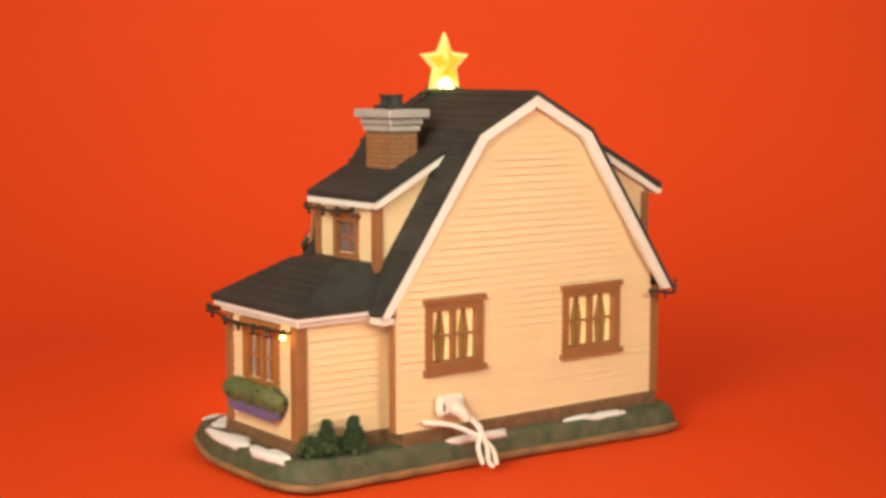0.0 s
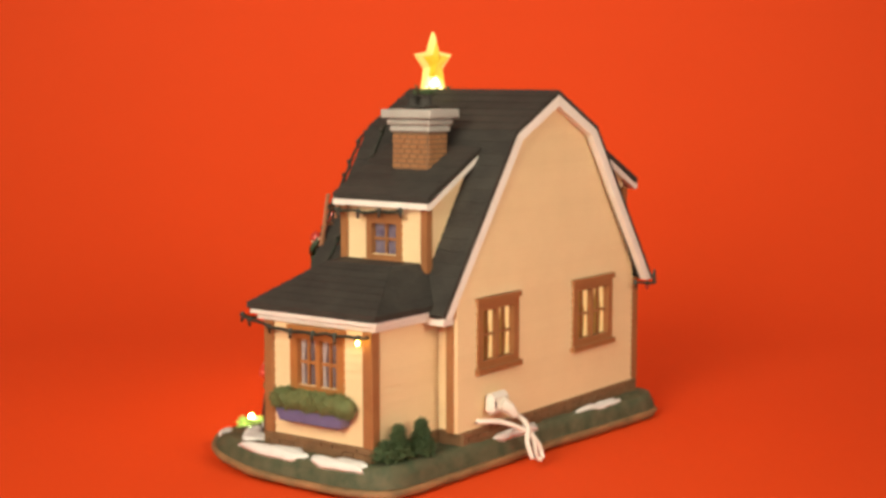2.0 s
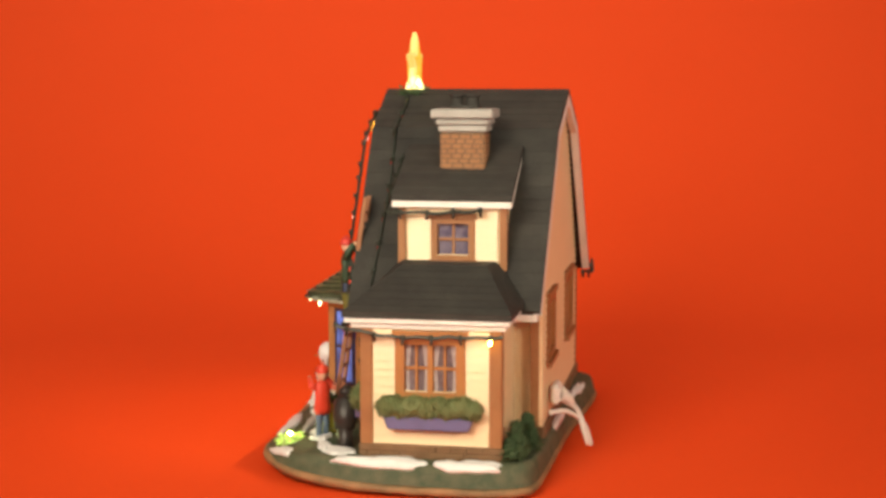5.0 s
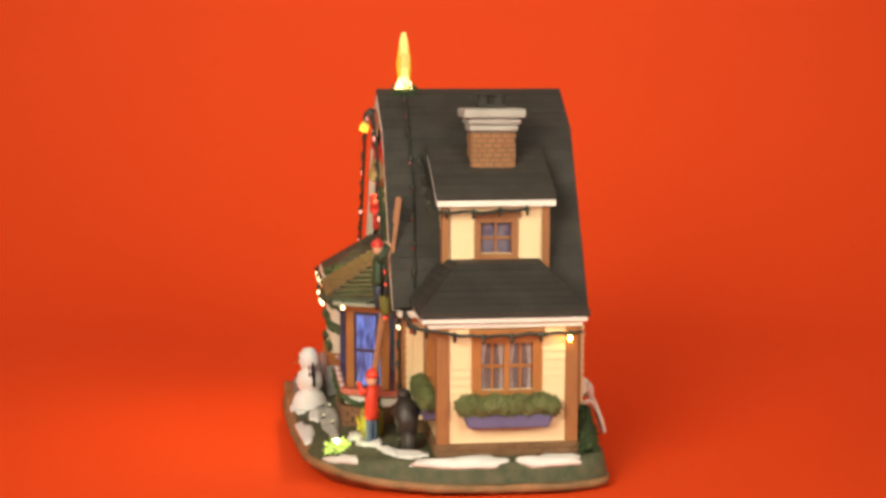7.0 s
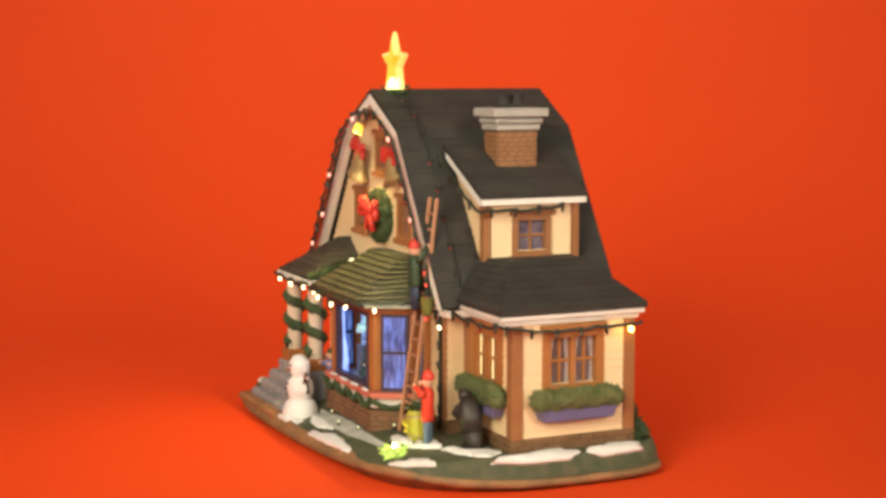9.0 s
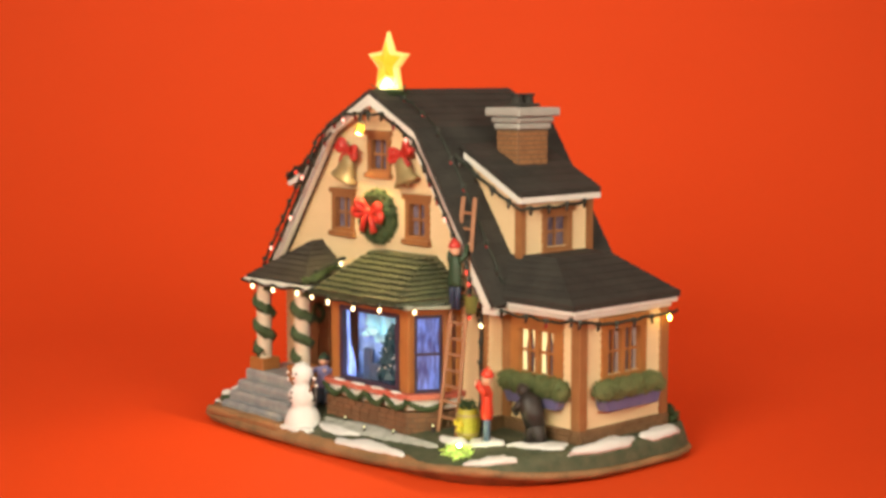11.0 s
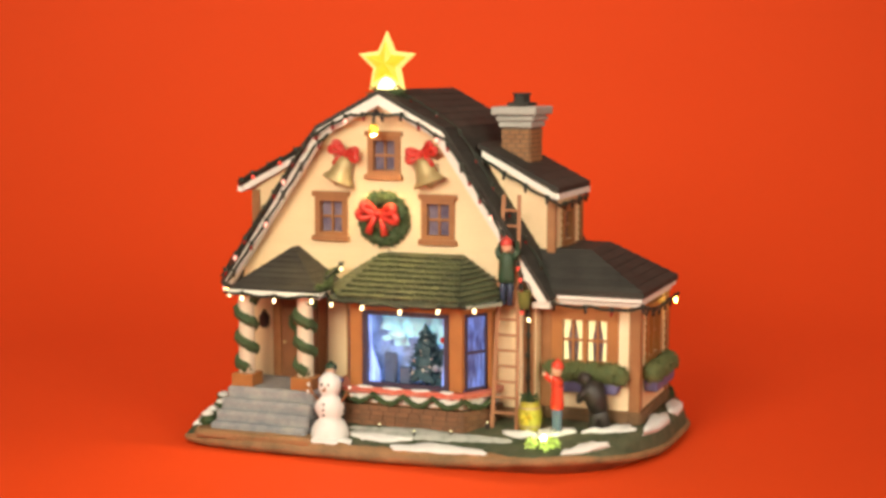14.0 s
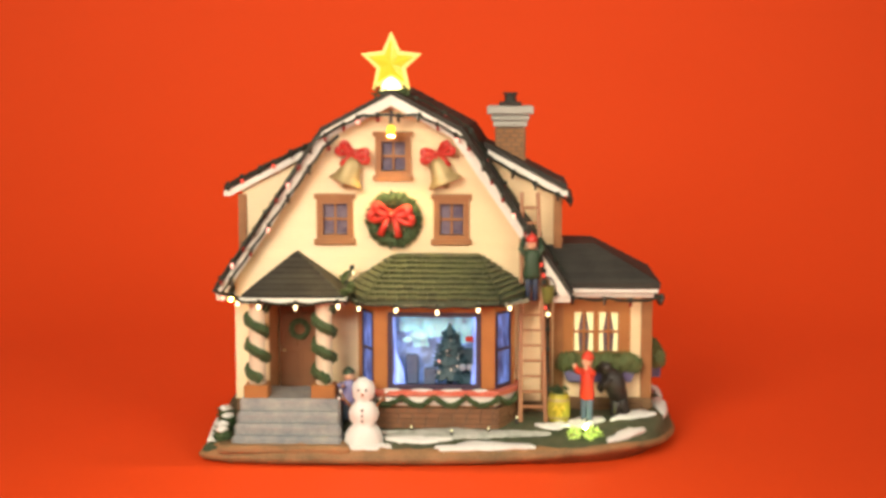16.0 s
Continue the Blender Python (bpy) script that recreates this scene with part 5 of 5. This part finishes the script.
def snowman():
    body = bmesh.new()
    lathe(body, [(0.95, 0.0), (1.1, 0.2), (1.15, 0.6), (1.08, 0.98), (0.85, 1.3), (0.62, 1.45), (0.82, 1.68), (0.87, 1.98), (0.8, 2.28), (0.55, 2.5), (0.44, 2.56), (0.62, 2.78), (0.67, 3.05), (0.6, 3.35), (0.36, 3.58), (0.1, 3.66)], (0, 0, 0), 22)
    rough(body, 0.06, 2)
    for x, y, r in ((-0.85, -0.7, 0.45), (1.05, -0.35, 0.5), (0.2, -0.85, 0.5), (0.75, -0.75, 0.4), (-0.3, 0.9, 0.4)):
        ball(body, (x, y, 0.2), r, 2, (1.3, 1, 0.6))
    rough(body, 0.05, 5)
    coal = bmesh.new()
    for x, z, y in ((0, 1.72, -0.86), (0, 1.98, -0.9), (0, 2.24, -0.84), (-0.22, 3.16, -0.64), (0.22, 3.16, -0.64)):
        ball(coal, (x, y, z), 0.075, 1)
    nose = tube(bmesh.new(), [(0, -0.55, 2.95), (0, -1.0, 2.9)], [0.09, 0.02], 7)
    scarf = tube(bmesh.new(), [(0.42, 0.15, 3.25), (0.62, 0.2, 2.7), (0.74, 0.22, 2.1), (0.8, 0.25, 1.75)], [0.1, 0.13, 0.15, 0.12], 6)
    arms = bmesh.new()
    for s in (-1, 1):
        tube(arms, [(s * 0.6, 0, 2.15), (s * 1.05, -0.05, 2.6), (s * 1.3, -0.1, 3.0)], [0.07, 0.06, 0.04], 6)
        tube(arms, [(s * 1.05, -0.05, 2.6), (s * 1.4, 0, 2.65)], [0.05, 0.03], 5)
        for p in ((s * 1.32, -0.1, 3.02), (s * 1.42, 0, 2.66)):
            ball(body, p, 0.11, 1)
    for bm in (body, coal, nose, scarf, arms):
        bm.transform(Matrix.Diagonal((0.84, 0.84, 1.04, 1)))
    figure("snowman", [(body, SNOW), (coal, DARK), (nose, WOOD), (scarf, DARK), (arms, BROWN)], (-2.87, -6.15, 0.08), "white snowman figurine with coal buttons standing on the turf", "snowman", 0.0)


def doll(at, turn, coat, trousers, hat, label, h=1.0, reach=0.3, lean=0.0, wide=1.0, face=None):
    legs = bmesh.new()
    for s in (-1, 1):
        tube(legs, [(s * 0.22, 0, 0.0), (s * 0.24, 0, 0.7), (s * 0.2, 0, 1.45)], [0.19, 0.2, 0.26], 8)
    shoes = bmesh.new()
    for s in (-1, 1):
        ball(shoes, (s * 0.22, -0.1, 0.1), 0.2, 1, (0.9, 1.5, 0.6))
    torso = lathe(bmesh.new(), [(0.5, 1.15), (0.55, 1.4), (0.46, 1.9), (0.5, 2.3), (0.36, 2.55), (0.18, 2.68)], (0, 0, 0), 14, 0.72)
    for s in (-1, 1):
        tube(torso, [(s * 0.42, 0, 2.4), (s * 0.68, -0.18, 1.95 + reach), (s * 0.5, -0.6, 1.75 + 2 * reach)], [0.2, 0.18, 0.14], 7)
    head = ball(bmesh.new(), (0, -0.02, 2.98), 0.36, 2)
    for s in (-1, 1):
        ball(head, (s * 0.5, -0.65, 1.75 + 2 * reach), 0.14, 1)
    cap = lathe(bmesh.new(), [(0.38, 3.04), (0.39, 3.14), (0.34, 3.28), (0.2, 3.4), (0.06, 3.45)], (0, 0.03, 0), 12)
    ball(cap, (0, 0.03, 3.46), 0.08, 1)
    pcs = [(legs, trousers), (shoes, DARK), (torso, coat), (head, face or SKIN), (cap, hat)]
    for bm, _ in pcs:
        bm.transform(Matrix.Rotation(lean, 4, "X") @ Matrix.Diagonal((h * wide, h * wide, h, 1)))
    return figure("figurine", pcs, at, label, "figurine", turn)


def stooped():
    """A dark figure bent over, coat to the ground, one foot behind."""
    bm = bmesh.new()
    tube(bm, [(0.32, 0.1, 0.0), (0.22, 0.08, 0.5), (0.05, 0.0, 1.2)], [0.34, 0.33, 0.42], 9)
    tube(bm, [(-0.12, -0.18, 0.0), (-0.1, -0.12, 0.6), (0.0, 0.0, 1.2)], [0.3, 0.3, 0.4], 9)
    tube(bm, [(0.08, 0.0, 1.0), (-0.12, 0.0, 1.55), (-0.36, 0.0, 2.1), (-0.55, 0.0, 2.42)], [0.46, 0.56, 0.6, 0.34], 12)
    ball(bm, (-0.68, -0.05, 2.6), 0.36, 2)
    for sy in (-1, 1):
        tube(bm, [(-0.4, sy * 0.45, 2.15), (-0.75, sy * 0.5, 1.7), (-0.95, sy * 0.25, 1.45)], [0.2, 0.18, 0.13], 7)
    ball(bm, (0.62, 0.15, 0.14), 0.3, 2, (1.4, 0.9, 0.5))
    rough(bm, 0.08, 2.2)
    figure("figurine", [(bm, DARK)], (9.75, -2.15, 1.1), "dark figurine stooping beside the annex planter", "figurine", 0.0)


def snowy_shrub(x, y):
    e = new("shrub")
    tagged(e, "snow-topped dark green shrub beside the porch steps", "shrub")
    bm = bmesh.new()
    cs = [(0.0, 0.0, 0.3), (0.1, 0.75, 0.55), (-0.1, 1.4, 0.8), (0.05, -0.7, 0.2)]
    for c in cs:
        ball(bm, c, 0.42, 2, (0.9, 1, 1))
    rough(bm, 0.1, 4)
    leafy(bm, cs, 0.42, 70, 0.13)
    part("foliage", bm, LEAF, e)
    bm = bmesh.new()
    for c in cs:
        ball(bm, (c[0], c[1], c[2] + 0.3), 0.3, 2, (1.1, 1.2, 0.55))
    rough(bm, 0.08, 3)
    part("snow_cap", bm, SNOW, e, "white snow cap", True)
    THINGS.append((e, Matrix.Translation((x * CM, y * CM, 0.7 * CM + LIFT))))


def ladder():
    bottom, top = Vector((5.42, -3.7, 1.2)), Vector((5.2, -2.05, 12.6))
    at = bottom.copy()
    e = new("ladder")
    tagged(e, "red-brown wooden ladder leaning against the gable edge", "ladder")
    d = top - bottom
    for s in (-1, 1):
        o = part("rail", tube(bmesh.new(), [Vector((s * 0.64, 0, 0)), Vector((s * 0.4, 0, 0)) + d], 0.11, 6), LADDER, e)
    for k in range(1, 15):
        f = k / 15
        w = 0.64 - 0.24 * f
        p = d * f
        part("rung", tube(bmesh.new(), [p + Vector((-w, 0, 0)), p + Vector((w, 0, 0))], 0.075, 6), LADDER, e)
    THINGS.append((e, Matrix.Translation(Vector((at.x, at.y, at.z)) * CM + Vector((0, 0, LIFT)))))


def pail():
    # Added pail shape; its colour stands in for a lit yellow bulb here.
    e = new("pail")
    tagged(e, "olive yellow pail shape added in place of a yellow light by the ladder", "pail")
    part("bucket", lathe(bmesh.new(), [(0.24, 0), (0.29, 0.25), (0.34, 0.8), (0.36, 0.85), (0.32, 0.86), (0.26, 0.3), (0.22, 0.1)], (0, 0, 0), 14), OLIVE, e)
    part("pail_handle", tube(bmesh.new(), [Vector((0.34 * math.cos(a), 0, 0.8 + 0.5 * math.sin(a))) for a in (math.pi * k / 10 for k in range(11))], 0.04, 6), DARK, e, "dark wire handle")
    THINGS.append((e, Matrix.Translation((6.12 * CM, -2.8 * CM, 7.1 * CM + LIFT))))


def barrel():
    e = new("barrel")
    tagged(e, "mustard yellow barrel tied with a gold bow on the turf", "barrel")
    part("barrel_body", lathe(bmesh.new(), [(0.44, 0), (0.55, 0.35), (0.58, 0.75), (0.55, 1.15), (0.45, 1.5), (0.33, 1.5), (0.28, 1.35)], (0, 0, 0), 16), MUSTARD, e)
    for z, r in ((0.28, 0.54), (1.15, 0.56)):
        part("hoop", lathe(bmesh.new(), [(r, z), (r + 0.03, z + 0.05), (r, z + 0.12)], (0, 0, 0), 16), GOLD, e)
    bm = bmesh.new()
    leafy(bm, [(0.22 * math.cos(a), 0.22 * math.sin(a), 1.6) for a in (0, 1.5, 3, 4.5)], 0.24, 24, 0.15)
    part("greens", bm, LEAF, e, "green sprigs")
    bow_bm = bmesh.new()
    for sx in (-1, 1):
        tube(bow_bm, [(0.0, -0.62, 0.8), (sx * 0.2, -0.68, 0.98), (sx * 0.3, -0.62, 0.8), (0.0, -0.62, 0.76)], [0.04, 0.08, 0.08, 0.04], 6)
        tube(bow_bm, [(0.0, -0.62, 0.76), (sx * 0.12, -0.64, 0.45)], [0.05, 0.07], 6)
    part("gold_bow", bow_bm, BRIGHT_GOLD, e, "bright gold bow", True)
    THINGS.append((e, Matrix.Translation((6.7 * CM, -3.55 * CM, 1.15 * CM + LIFT))))


def lit_tuft():
    e = new("lit_tuft")
    tagged(e, "glowing yellow-green tuft of grass with tiny lamp", "grass light")
    bm = bmesh.new()
    for k in range(5):
        ball(bm, (0.5 * math.cos(k * 1.3), 0.28 * math.sin(k * 1.3), 0.12), 0.26, 1, (1.2, 1, 0.6))
    leafy(bm, [(0.6 * math.cos(k * 1.3), 0.35 * math.sin(k * 1.3), 0.15) for k in range(6)], 0.22, 26, 0.2)
    part("blades", bm, GLOW_GREEN, e)
    part("lamp", lathe(bmesh.new(), [(0.14, 0), (0.17, 0.2), (0.1, 0.3)], (0.1, 0.0, 0.1), 10), JACKET, e)
    part("led", ball(bmesh.new(), (0.1, 0.0, 0.45), 0.07, 2), LIT_FLOOD, e, "bright yellow-green led")
    THINGS.append((e, Matrix.Translation((7.85 * CM, -5.3 * CM, (turf_z(7.85, -5.3) - 0.05) * CM + LIFT))))


def conifer(x, y, h):
    e = new("conifer")
    tagged(e, "small dark green painted conifer beside the annex wall", "tree", "conifers behind the annex")
    part("trunk", tube(bmesh.new(), [(0, 0, -0.1), (0, 0, 0.5), (0, 0, h * 0.8)], [0.12, 0.1, 0.03], 7), BROWN, e)
    bm = bmesh.new()
    cs = []
    for k in range(6):
        f = k / 5
        r = 0.46 * (1 - f) + 0.05
        for j in range(7):
            a = j * 0.9 + k
            cs.append((r * math.cos(a), r * math.sin(a), 0.25 + f * (h - 0.35)))
    leafy(bm, cs, 0.16, 16, 0.16)
    lathe(bm, [(0.42, 0.15), (0.26, h * 0.5), (0.04, h * 0.95)], (0, 0, 0), 9)
    rough(bm, 0.06, 5)
    part("crown", bm, LEAF, e)
    THINGS.append((e, Matrix.Translation((x * CM, y * CM, ground_z(x, y) * CM + LIFT))))


snowman()
doll((8.1, -3.65, 1.2), -0.8, COAT, JEAN, COAT, "child figurine in red coat and slate blue trousers", 1.05, 0.5, 0.0, 0.76)
doll((-3.8, -4.0, 1.2), 0.3, VIOLET, JEAN, JACKET, "child figurine in violet blue coat behind the snowman", 0.8, 0.35)
doll((5.3, -3.1, 7.25), math.pi, JACKET, NAVY, RIBBON, "climbing figurine in green jacket and red cap on the ladder", 0.98, 0.7, 0.0, 0.8)
stooped()
snowy_shrub(-9.95, -5.2)
ladder()
barrel()
pail()
lit_tuft()
conifer(10.3, 6.0, 1.5)
conifer(9.05, 6.35, 1.6)
conifer(11.1, 5.85, 0.85)


# ---- the turntable's turn ----


def angle(t):
    """Degrees of the turntable."""
    keys = [(0, -142.7), (2, -126.3), (4, -108.9), (6.5, -87.2), (9, -65.6), (11.5, -42.8), (14, -20.9), (16, -2.5)]
    for (a, p), (b, q) in zip(keys, keys[1:]):
        if t <= b:
            return p + (q - p) * (t - a) / (b - a)
    return keys[-1][1]


def motions():
    for ob, local in THINGS:
        walk(ob, [(k * 0.25, pose(0, 0, 0, 0, 0, angle(k * 0.25)) @ local) for k in range(65)])


motions()
